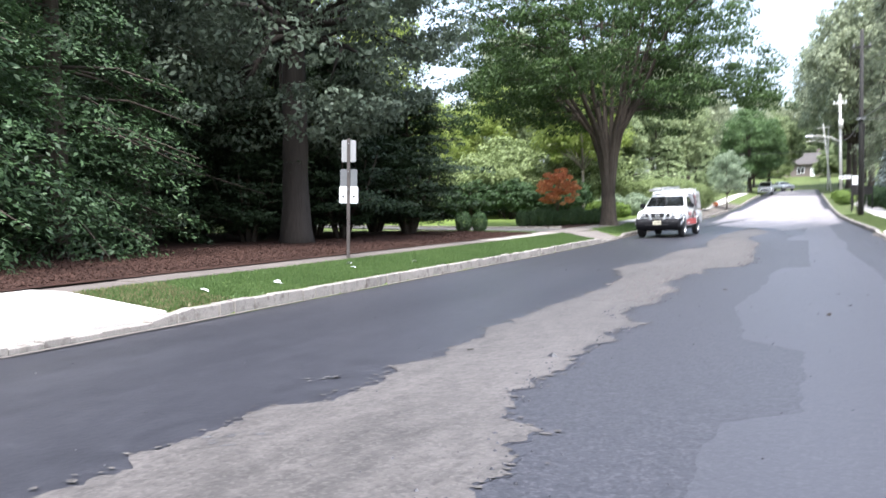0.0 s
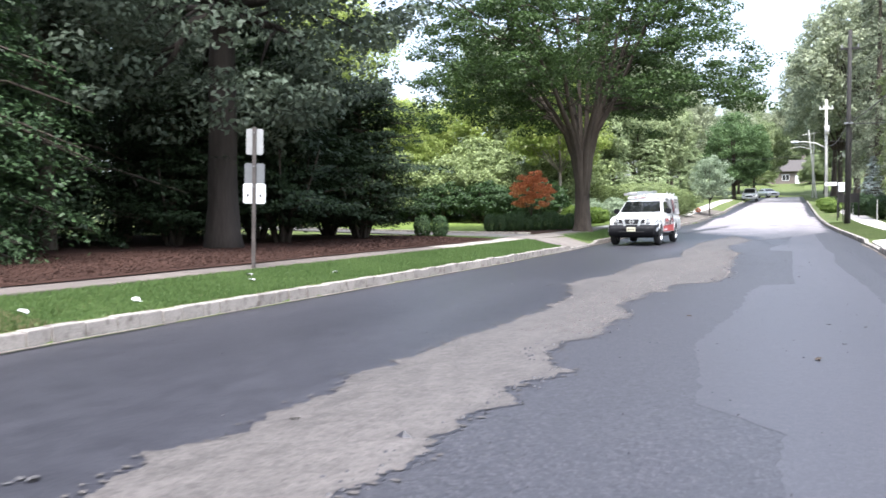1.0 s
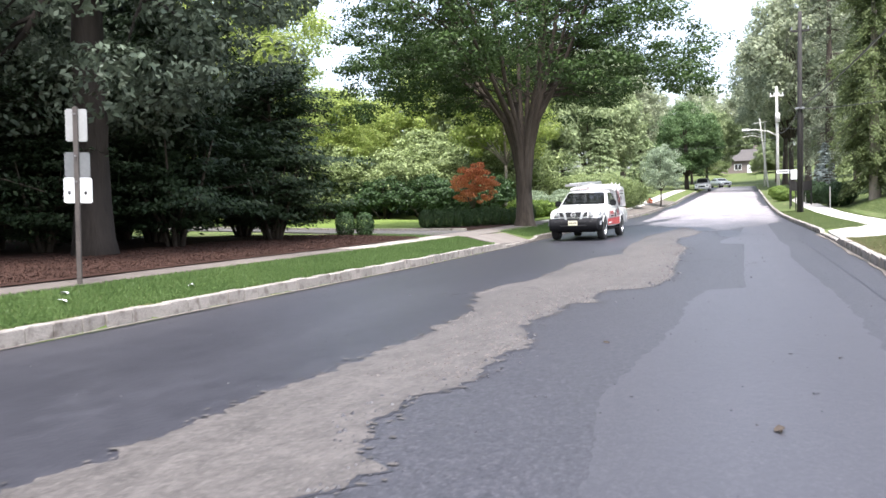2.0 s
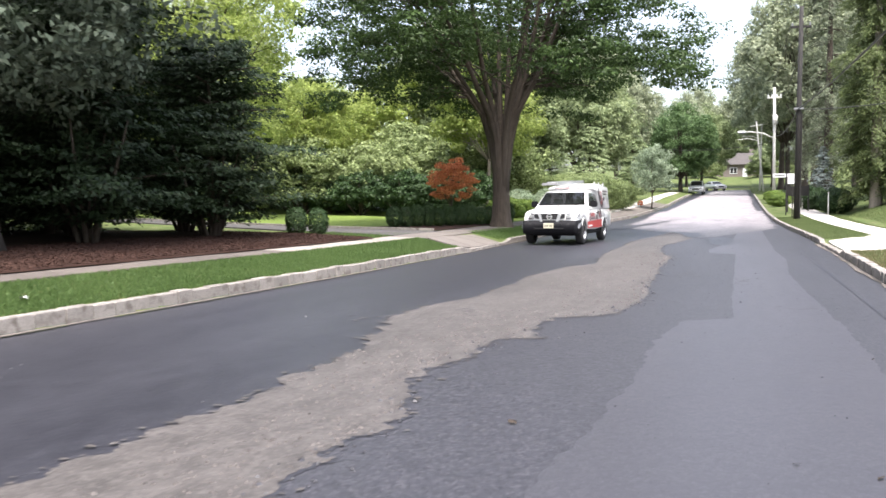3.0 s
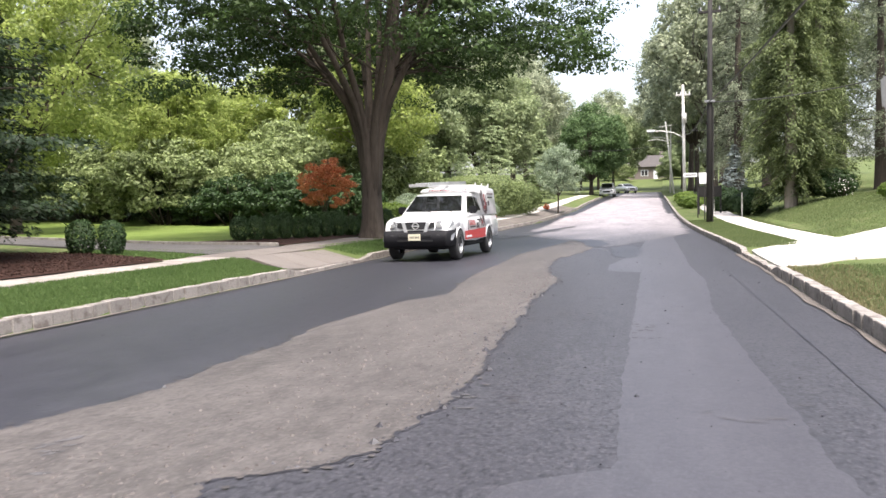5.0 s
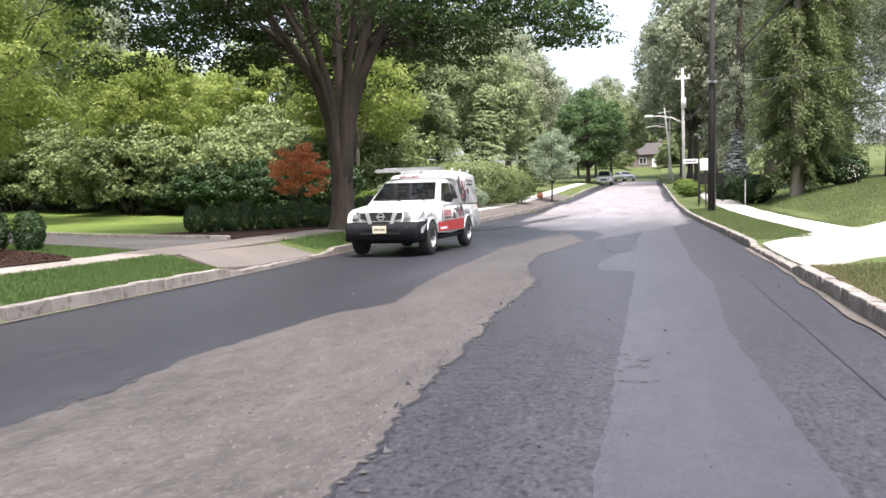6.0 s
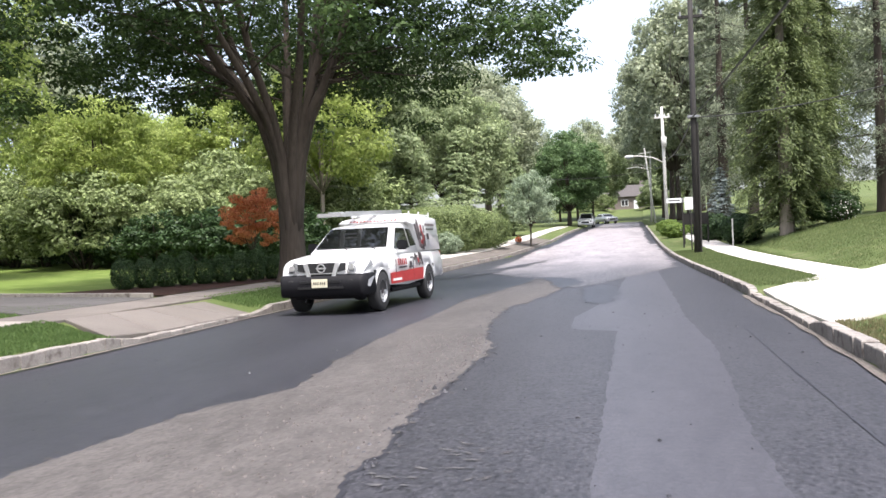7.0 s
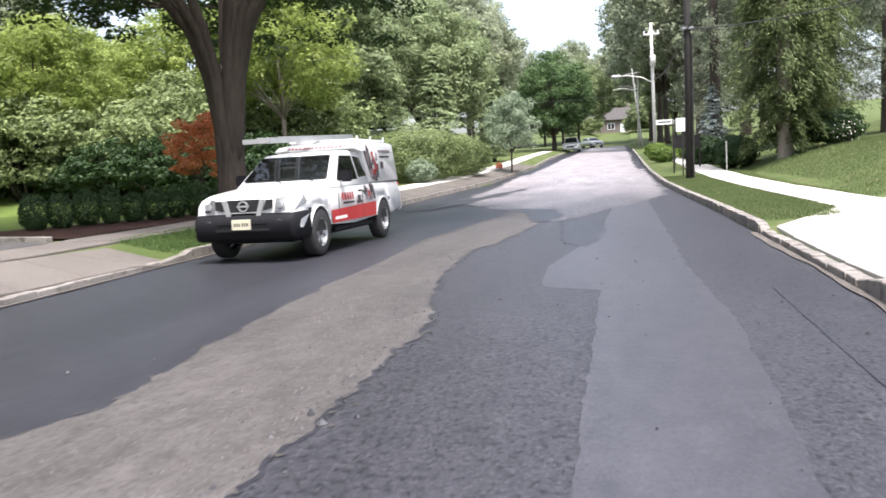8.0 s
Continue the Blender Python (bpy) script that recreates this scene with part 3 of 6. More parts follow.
patch("road_patch", 40.0, 45.2, ((40, -2.25), (42.5, -2.75), (44.4, -3.2), (45.2, -3.5)), ((40, -2.1), (42, -1.75), (44.4, -2.3), (45.2, -3.4)), M["new_asphalt"], 0.0145, "dark mended patch at the milled strip's end", jag=0.25, step=0.05)
patch("road_patch", 46.0, 57.0, ((46, -7.0), (50, -6.5), (57, -4.7)), ((46, -6.3), (50, -5.5), (57, -4.6)), M["worn_asphalt"], 0.0165, "dark torn band across the paling asphalt", jag=0.5, step=0.06)
patch("road_rim", -30, 46, [(y, x - 0.4) for y, x in MILL], [(y, x + 0.028) for y, x in MILL], M["new_asphalt"], 0.007, "dark torn rim along the milled strip", jag=0.14, step=0.035)
patch("road_seam", 14, 30, ((14, 1.38), (19, 1.33), (23, 1.27), (27, 1.20), (33, 1.17)), ((14, 1.395), (19, 1.345), (23, 1.283), (27, 1.212), (33, 1.18)), M["new_asphalt"], 0.009, "dark open seam in the asphalt", jag=0.012)


def over(dz):
    return lambda X, Y: gz(X, Y) + dz


# runs far back as a dark sheet, standing in for shade between trunks
mulch = tagged(sheet("mulch_bed", np.arange(2, 30.5, 0.5), np.linspace(0, 1, 30), lambda Y, C: xl(Y) - 2.05 - 0.07 * wob(Y[:, :1], 1.3, 3.0) - 3.8 * ramp(Y, 27.5, 30.5) - C * (2 + 24 * ramp(Y, 31.5, 24)), over(0.065), M["mulch"]), "reddish-brown shredded bark mulch under the trees", "mulch bed", kind="structure")
mulch2 = tagged(sheet("mulch_bed", np.arange(34.8, 46.1, 0.4), np.linspace(0, 1, 8), lambda Y, C: (xl(Y) - 2.65) * (1 - C) + C * np.minimum(xl(Y) - 2.7, np.interp(Y, (34.7, 35.3, 36.5, 38, 46), (-12.2, -13.8, -14.1, -13.7, -10.6))), over(0.045), M["mulch"]), "brown mulch bed under the clipped shrubs", "mulch bed", kind="structure")


lawn = tagged(sheet("lawn", np.arange(35.2, 62, 0.4), np.linspace(0, 1, 24), lambda Y, C: (1 - C) * np.interp(Y, (35.1, 37.9, 42.5, 46, 62), (-14.6, -20.0, -30.0, -48, -52)) + C * np.interp(Y, (35.2, 36.5, 38, 46, 62), (-14.0, -14.3, -13.9, -11.0, -11.0)), over(0.02), M["lawn"]), "bright closely mown green lawn beyond the driveway", "lawn", kind="structure")


def blotch(bm, x, y, rx, ry, turn, seed):
    """A thin irregular smear of pale crumbs."""
    n = 26
    vs = []
    for k in range(n):
        a = k * math.tau / n
        r = 0.55 + 0.75 * abs(noise.noise((math.cos(a) * 2.4, math.sin(a) * 2.4, seed))) + 0.35 * noise.noise((math.cos(a) * 7, math.sin(a) * 7, seed))
        u, v = rx * r * math.cos(a), ry * r * math.sin(a)
        px, py = x + u * math.cos(turn) - v * math.sin(turn), y + u * math.sin(turn) + v * math.cos(turn)
        vs.append(bm.verts.new((px, py, float(zr(py)) + 0.0115)))
    bmesh.ops.triangulate(bm, faces=[bm.faces.new(vs)])


def flakes(name, step, inside, material, label, seed):
    """Crumbled flakes along both torn edges of the milled strip, one angular scab each."""
    r = np.random.default_rng(seed)
    bm = bmesh.new()
    for table, sd, out in ((MILL_LEFT, 1.7, -1), (MILL, 5.3, 1)):
        for y in np.arange(1.5, 36.0, step):
            if r.uniform() < 0.35 or (y > 18 and r.uniform() < 0.6):
                continue
            x = float(np.interp(y, *zip(*table)) + ragged(np.array([y]), 0.14, sd)[0])
            x += out * (-1 if inside else 1) * abs(r.normal()) * 0.06
            k, w, h, a0 = r.integers(5, 9), r.uniform(0.012, 0.05), step * r.uniform(0.2, 0.45), r.uniform(0, 6)
            vs = []
            for q in range(k):
                a, f = a0 + q * math.tau / k, r.uniform(0.5, 1.0)
                py = y + h * f * math.sin(a)
                vs.append(bm.verts.new((x + w * f * math.cos(a), py, float(zr(py)) + 0.0125)))
            bm.faces.new(vs)
    bmesh.ops.triangulate(bm, faces=bm.faces[:])
    bmesh.ops.recalc_face_normals(bm, faces=bm.faces[:])
    me = bpy.data.meshes.new(name)
    bm.to_mesh(me)
    bm.free()
    me.materials.append(material)
    return tagged(new(name, me), label, "asphalt flakes", kind="stuff")


flakes("asphalt_flakes", 0.075, False, M["milled_asphalt"], "brown-grey crumbs beside the milled strip", 21)

bm = bmesh.new()
br = np.random.default_rng(8)
for x, y, rx, ry, a in ((-3.47, 5.45, 0.10, 0.05, 0.4), (-3.10, 3.7, 0.12, 0.04, 0.8), (-1.22, 23.6, 0.20, 0.03, 0.1), (-1.05, 23.75, 0.10, 0.02, -0.2), (-1.42, 23.1, 0.10, 0.03, 0.0), (-0.85, 23.15, 0.09, 0.02, 0.3), (-3.95, 16.6, 0.16, 0.05, 0.9), (-1.14, 19.2, 0.20, 0.02, 0.0), (-0.21, 22.75, 0.09, 0.025, 0.0), (0.58, 19.1, 0.24, 0.014, 0.0), (-0.21, 22.34, 0.12, 0.03, 0.0), (-0.17, 21.9, 0.08, 0.03, 0.1), (-3.1, 17.5, 0.26, 0.05, 0.5)):
    for k in range(7):
        blotch(bm, x + br.normal() * rx * 0.8, y + br.normal() * rx * 0.9, rx * br.uniform(0.2, 0.5), ry * br.uniform(0.4, 0.9), a + br.normal() * 0.4, 3.1 * k + x * 7)
sc = new("road_scrape", bpy.data.meshes.new("road_scrape"))
bm.to_mesh(sc.data)
bm.free()
sc.data.materials.append(M["scrape"])
tagged(sc, "pale scrapes and smeared crumbs on the asphalt", "road scrape", kind="structure")


# ---- plants ----
def leaf_quads(P, N, size, rng, slim=0.5, fold=0.15, axis=None):
    """Folded leaf blades at points P facing N; returns corners, four to a leaf."""
    n = len(P)
    N = N / np.maximum(np.linalg.norm(N, axis=1, keepdims=True), 1e-6)
    A = rng.normal(size=(n, 3)) if axis is None else axis + 0.35 * rng.normal(size=(n, 3))
    A = A - N * (A * N).sum(1, keepdims=True)
    A /= np.maximum(np.linalg.norm(A, axis=1, keepdims=True), 1e-6)
    B = np.cross(N, A)
    L = (size * rng.uniform(0.65, 1.35, n))[:, None]
    W = L * slim
    V = np.empty((n, 4, 3))
    V[:, 0] = P - A * L * 0.5
    V[:, 1] = P + B * W * 0.5 + N * L * fold
    V[:, 2] = P + A * L * 0.5
    V[:, 3] = P - B * W * 0.5 + N * L * fold
    return V.reshape(-1, 3)


def leaf_mesh(name, V, material):
    return np_mesh(name, V, np.arange(len(V)).reshape(-1, 4), material)


def clump_leaves(C, R, per, size, rng, flat=0.7, slim=0.5, up=0.5, ctr=None):
    """Leaves on the shells of clumps with centres C and radii R."""
    n = len(C) * per
    i = np.repeat(np.arange(len(C)), per)
    D = rng.normal(size=(n, 3))
    D /= np.linalg.norm(D, axis=1, keepdims=True)
    r = R[i] * rng.uniform(0.45, 1.08, n) ** 0.6
    P = C[i] + D * r[:, None] * np.array((1, 1, flat))
    N = D + rng.normal(size=(n, 3)) * 0.45 + np.array((0, 0, up))
    return leaf_quads(P, N, size, rng, slim)


def thing(name, label, category, group="", at=(0, 0, 0)):
    ob = new(name)
    ob.location = at
    return tagged(ob, label, category, group)


def child(name, me, parent, label=""):
    ob = new(name, me)
    ob.parent = parent
    return tagged(ob, label)


def crown_points(rng, n, ctr, rad, inner=0.45, low=-0.9):
    """Clump centres inside an ellipsoid, thicker towards its skin, with bays."""
    D = rng.normal(size=(n * 3, 3))
    D /= np.linalg.norm(D, axis=1, keepdims=True)
    D = D[D[:, 2] > low][:n]
    bays = np.array([0.5 + 0.7 * noise.noise(Vector(d) * 1.9 + Vector(ctr)) for d in D])
    r = (inner + (1 - inner) * rng.uniform(0, 1, len(D)) ** 0.6) * (0.78 + 0.32 * bays)
    return np.array(ctr) + D * r[:, None] * np.array(rad)


def limbs(bm, rng, foot, fork, tips, r0, sag=0.0, sides=6):
    """Limbs curving from the fork up to each tip, with twigs."""
    for t in tips:
        a, b = Vector(fork), Vector(t)
        k = rng.uniform(0.03, 0.1)
        m1 = a.lerp(b, 0.33) + Vector((0, 0, (b - a).length * k)) + Vector(rng.normal(size=3)) * 0.12
        m2 = a.lerp(b, 0.66) + Vector((0, 0, (b - a).length * k)) + Vector(rng.normal(size=3)) * 0.15
        r = r0 * rng.uniform(0.8, 1.15)
        tube(bm, (a, m1, m2, b), (r, r * 0.72, r * 0.42, r * 0.1), sides)
        for _ in range(3):
            s = m1.lerp(m2, rng.uniform(0, 1))
            e = s + (b - a) * rng.uniform(0.2, 0.4) + Vector(rng.normal(size=3)) * (b - a).length * 0.16
            tube(bm, (s, s.lerp(e, 0.5) + Vector((0, 0, 0.1)), e), (r * 0.4, r * 0.25, r * 0.06), 5)


def broadleaf(name, label, seed, height, rad, leafm, trunk_r=0.25, fork_h=2.5, clumps=220, per=90, size=0.22, clump_r=0.75, limb_n=9, barkm="bark", base_z=None, inner=0.45, low=-0.75, group="", flat=0.7):
    rng = np.random.default_rng(seed)
    t = thing(name, label, "tree", group)
    ctr = (0, 0, height - rad[2])
    C = crown_points(rng, clumps, ctr, rad, inner, low)
    R = clump_r * rng.uniform(0.6, 1.3, len(C))
    bm = bmesh.new()
    lean = rng.normal(size=2) * 0.08
    nt = 9
    tube(bm, [(lean[0] * k / nt, lean[1] * k / nt, -0.3 + (fork_h + 0.5) * k / nt) for k in range(nt + 1)], [trunk_r * (0.8 + 0.25 * (1 - k / nt) + 0.55 * max(0, 1 - k / 1.6) ** 1.5) for k in range(nt + 1)], 20, rough=0.22)
    tube(bm, ((lean[0], lean[1], fork_h), (0, 0, ctr[2]), (0.1, 0.1, height * 0.93)), (trunk_r * 0.7, trunk_r * 0.4, 0.03), 7)
    far = C[rng.choice(len(C), limb_n, replace=False)]
    limbs(bm, rng, None, (lean[0], lean[1], fork_h), far, trunk_r * 0.42)
    part("trunk", bm, M[barkm], t, smooth=True)
    child("crown", leaf_mesh("crown", clump_leaves(C, R, per, size, rng, flat), M[leafm]), t)
    return t


def conifer(name, label, seed, height, radius, leafm, trunk_r=0.25, bare=1.2, tiers=34, per_tier=9, sprays=26, size=0.20, droop=0.25, hang=0.35, barkm="bark", top=0.12, group="", open_=0.0, slim=0.42, wid=0.30, vary=0.35):
    """A conifer: whorls of drooping boughs hung with sprays."""
    rng = np.random.default_rng(seed)
    t = thing(name, label, "tree", group)
    bm = bmesh.new()
    tube(bm, [(0, 0, -0.3 + (height + 0.3) * (k / 12) ** 1.6) for k in range(13)], [0.03 + trunk_r * (1.1 * (1 - (k / 12) ** 1.6) + 0.4 * (k == 0)) for k in range(13)], 16, rough=0.2)
    twig = bmesh.new()
    P, N, A = [], [], []
    for k in range(tiers):
        f = k / (tiers - 1)
        z = bare + (height - bare) * f
        rr = radius * ((1 - f) ** 0.75 * (1 - top) + top) * (1 - 0.57 * vary + vary * rng.uniform())
        if f < 0.08:
            rr *= 0.8
        for j in range(per_tier):
            if rng.uniform() < open_:
                continue
            a = rng.uniform(0, math.tau)
            d = np.array((math.cos(a), math.sin(a), 0))
            L = rr * rng.uniform(0.98 - vary, 0.95 + vary / 2)
            tip = np.array((0, 0, z)) + d * L - np.array((0, 0, droop * L * rng.uniform(0.6, 1.3)))
            if k % 2 == 0 and j < 4:
                tube(twig, ((0, 0, z), tuple(np.array((0, 0, z)) * 0.5 + tip * 0.5 + np.array((0, 0, 0.08 * L))), tuple(tip)), (0.05, 0.03, 0.008), 4)
            s = rng.uniform(0.22, 1.0, sprays) ** 0.8
            w = wid * L * (1.05 - s * 0.75)
            side = np.array((-d[1], d[0], 0))
            q = np.array((0, 0, z)) + np.outer(s, tip - np.array((0, 0, z))) + np.outer(rng.normal(size=sprays) * w, side)
            q[:, 2] += 0.12 * L * np.sin(s * math.pi) - np.abs(rng.normal(size=sprays)) * hang * 0.4
            P.append(q)
            N.append(np.tile((d[0] * 0.5, d[1] * 0.5, 0.8), (sprays, 1)) + rng.normal(size=(sprays, 3)) * 0.4)
            A.append(np.tile(d * 0.7 - np.array((0, 0, hang)), (sprays, 1)) + np.outer(rng.normal(size=sprays) * 0.6, side))
    V = leaf_quads(np.concatenate(P), np.concatenate(N), size, rng, slim, 0.08, np.concatenate(A))
    part("trunk", bm, M[barkm], t, smooth=True)
    tagged(part("branchwork", twig, M["bark"], t, smooth=True), kind="stuff")
    child("crown", leaf_mesh("crown", V, M[leafm]), t)
    return t


def shrub(name, label, seed, rad, leafm, n=3500, size=0.10, stems=5, lump=0.25, category="shrub", group="", boxy=2.0, hide=0.0):
    """A shrub standing on the ground: leaves over a lumpy rounded mass, with stems."""
    rng = np.random.default_rng(seed)
    t = thing(name, label, category, group)
    D = rng.normal(size=(n, 3))
    D /= np.linalg.norm(D, axis=1, keepdims=True)
    k = (np.abs(D) ** boxy).sum(1) ** (-1 / boxy)
    lum = np.array([noise.noise(Vector(d) * 2.6 + Vector((seed * 1.3, 0, 0))) for d in D])
    r = k * (1 + lump * lum) * rng.uniform(0.72, 1.03, n) ** 0.6
    P = D * r[:, None] * np.array((rad[0], rad[1], rad[2])) + np.array((0, 0, rad[2] * (1 + hide)))
    P = P[P[:, 2] > 0.03]
    N = (P - np.array((0, 0, rad[2]))) / np.array(rad) + rng.normal(size=P.shape) * 0.5
    N[:, 2] += 0.3
    bm = bmesh.new()
    for s in range(stems):
        a = rng.uniform(0, math.tau)
        e = (math.cos(a) * rad[0] * 0.55, math.sin(a) * rad[1] * 0.55, rad[2] * rng.uniform(1.0, 1.5))
        tube(bm, ((e[0] * 0.12, e[1] * 0.12, -0.1), (e[0] * 0.5, e[1] * 0.5, e[2] * 0.5), e), (0.035, 0.025, 0.008), 5)
    part("stem", bm, M["bark"], t, smooth=True)
    child("foliage", leaf_mesh("foliage", leaf_quads(P, N, size, rng, 0.55), M[leafm]), t)
    return t


def tufted(name, label, seed, rad, leafm, clumps=170, per=75, size=0.2, clump_r=0.5, category="shrub", group=""):
    """A loose spreading shrub of leafy tufts with dark gaps between."""
    rng = np.random.default_rng(seed)
    t = thing(name, label, category, group)
    C = crown_points(rng, clumps, (0, 0, rad[2] * 0.85), rad, 0.5, -0.75)
    C = C[C[:, 2] > 0.2]
    R = clump_r * rng.uniform(0.6, 1.35, len(C))
    bm = bmesh.new()
    for s in range(9):
        e = C[rng.integers(len(C))]
        tube(bm, ((e[0] * 0.1, e[1] * 0.1, -0.1), (e[0] * 0.5, e[1] * 0.5, e[2] * 0.55), tuple(e)), (0.05, 0.035, 0.01), 5)
    part("stem", bm, M["bark"], t, smooth=True)
    child("foliage", leaf_mesh("foliage", clump_leaves(C, R, per, size, rng, flat=0.5, slim=0.5, up=0.8), M[leafm]), t)
    return t


def put(t, x, y, rz=0.0, s=1.0, dz=0.0, sz=None):
    t.matrix_basis = pose(x, y, float(gz(x, y)) + dz, 0, 0, rz) @ Matrix.Diagonal((s, s, sz or s, 1))
    return t


def again(t, x, y, rz=0.0, s=1.0, sz=None, label=""):
    o = copy_thing(t, Matrix.Identity(4))
    put(o, x, y, rz, s, 0.0, sz)
    return tagged(o, label)


# the great vase-shaped street tree
def vase_tree():
    rng = np.random.default_rng(5)
    t = thing("street_tree", "large vase-shaped street tree with many upswept limbs and dark green leaves", "tree")
    bm = bmesh.new()
    tube(bm, ((0, 0, -0.3), (0, 0, 0.02), (0, 0, 0.25), (0, 0, 0.6), (0, 0, 1.3), (0, 0, 2.0), (0, 0, 2.8), (0, 0, 3.6)), (0.60, 0.46, 0.385, 0.345, 0.315, 0.315, 0.33, 0.16), 24, rough=0.2)
    tips = []
    n = 17
    for i in range(n):
        a = i * math.tau * 0.618 + rng.uniform(-0.2, 0.2)
        out = 0.3 + 0.7 * ((i * 7) % n) / n
        reach = 8.6 * out
        top = 13.2 - 5.6 * out ** 2 + rng.uniform(-0.5, 0.5)
        d = Vector((math.cos(a), math.sin(a), 0))
        side = Vector((-d.y, d.x, 0)) * rng.normal()
        r = 0.165 - 0.045 * out
        p = [d * 0.12 + Vector((0, 0, 1.0)), d * 0.22 + Vector((0, 0, 2.2)), d * (0.27 + 0.16 * out) + Vector((0, 0, 3.3)),
             d * (0.40 + 0.45 * out) + side * 0.06 + Vector((0, 0, 4.4)), d * (0.25 + reach * 0.22) + side * 0.15 + Vector((0, 0, 5.6 + 0.4 * (1 - out))),
             d * reach * 0.50 + side * 0.3 + Vector((0, 0, 5.2 + (top - 5.2) * 0.66)), d * reach * 0.80 + side * 0.4 + Vector((0, 0, 5.2 + (top - 5.2) * 0.97)),
             d * reach + Vector((0, 0, top - 0.5 * out))]
        tube(bm, p, (r, r * 1.05, r, r * 0.85, r * 0.7, r * 0.48, r * 0.26, 0.014), 10, rough=0.15)
        for k in range(11):
            u = rng.uniform(3.6, 6.8)
            b = p[int(u)].lerp(p[int(u) + 1], u - int(u))
            a2 = a + rng.normal() * 0.8
            low = k < 4
            e = b + Vector((math.cos(a2), math.sin(a2), 0)) * rng.uniform(1.4, 3.6) + Vector((0, 0, rng.uniform(-0.9, 0.3) if low else rng.uniform(-0.1, 1.5)))
            e.z = max(e.z, 4.7)
            tube(bm, (b, b.lerp(e, 0.5) + Vector((0, 0, 0.3 if low else 0.15)), e), (r * 0.30, r * 0.19, 0.010), 5)
            tips += [e, b.lerp(e, 0.6) + Vector((0, 0, 0.2))]
        tips += [p[7], p[6], p[6].lerp(p[7], 0.5)]
    part("trunk", bm, M["bark"], t, smooth=True)
    T = np.array([tuple(v) for v in tips])
    ex = []
    for i in range(860):
        a = rng.uniform(0, math.tau)
        u = rng.uniform() ** 0.5
        rr = 9.0 * u * (0.85 + 0.28 * noise.noise((math.cos(a) * 2, math.sin(a) * 2, 3.0)))
        zlo = 4.9 + 0.7 * math.sin(a * 3 + 1) * u + 1.6 * (1 - u)
        zhi = 13.6 - 5.6 * u ** 2
        f = rng.uniform() ** 0.85
        ex.append((rr * math.cos(a), rr * math.sin(a), zlo + (zhi - zlo) * f))
    ex = [p for p in ex if noise.noise(Vector(p) * 0.42) > -0.24]
    C = np.concatenate([T + rng.normal(size=T.shape) * 0.2, np.array(ex)])
    R = rng.uniform(0.40, 0.95, len(C))
    V = clump_leaves(C, R, 96, 0.155, rng, flat=0.34, slim=0.48, up=0.9)
    child("crown", leaf_mesh("crown", V, M["leaf_zelkova"]), t)
    return t


put(vase_tree(), -9.4, 40.0, 20, dz=0.05)

# dark evergreen screen behind the mulch bed
hem = conifer("hemlock", "tall dark evergreen with drooping boughs in mulch", 11, 15, 3.6, "leaf_hemlock", 0.20, 0.35, 46, 10, 120, 0.125, 0.24, 0.3, group="evergreen screen", slim=0.42, wid=0.22)
put(hem, -13.6, 8.6)
again(hem, -14.6, 12.6, 80, 0.95)
again(hem, -16.4, 5.0, 200, 1.1)
again(hem, -20.0, 10.0, 300, 1.15)
# the same evergreen in darker leaves, its shade put into the colour
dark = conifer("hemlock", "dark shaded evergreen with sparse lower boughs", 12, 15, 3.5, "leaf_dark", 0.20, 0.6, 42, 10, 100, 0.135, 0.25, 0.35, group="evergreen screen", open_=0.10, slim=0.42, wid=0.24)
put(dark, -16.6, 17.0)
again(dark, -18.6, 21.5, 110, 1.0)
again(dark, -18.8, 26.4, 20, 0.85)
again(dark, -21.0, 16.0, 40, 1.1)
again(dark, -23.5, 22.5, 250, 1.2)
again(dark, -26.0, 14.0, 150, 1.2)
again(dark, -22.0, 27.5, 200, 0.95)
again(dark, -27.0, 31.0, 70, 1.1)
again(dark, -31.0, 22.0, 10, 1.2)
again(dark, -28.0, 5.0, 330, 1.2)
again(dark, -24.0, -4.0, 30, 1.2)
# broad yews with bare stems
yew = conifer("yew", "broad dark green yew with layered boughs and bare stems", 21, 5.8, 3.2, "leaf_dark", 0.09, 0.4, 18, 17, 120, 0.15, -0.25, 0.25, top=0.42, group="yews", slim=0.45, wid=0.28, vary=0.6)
yr = np.random.default_rng(22)
for i in range(9):
    a = i * 2.4 + yr.uniform(-0.3, 0.3)
    d = Vector((math.cos(a), math.sin(a), 0))
    lean = yr.uniform(0.5, 1.3)
    part("stem", tube(bmesh.new(), (d * 0.12 + Vector((0, 0, -0.2)), d * (0.15 + 0.3 * lean) + Vector((0, 0, 0.7)), d * (0.2 + 0.75 * lean) + Vector((0, 0, 1.5)), d * (0.3 + 1.2 * lean) + Vector((0, 0, 2.8))), (0.075, 0.06, 0.045, 0.015), 7, rough=0.2), M["bark"], yew, smooth=True)
put(yew, -13.6, 26.9, 0, 0.90, sz=0.85)
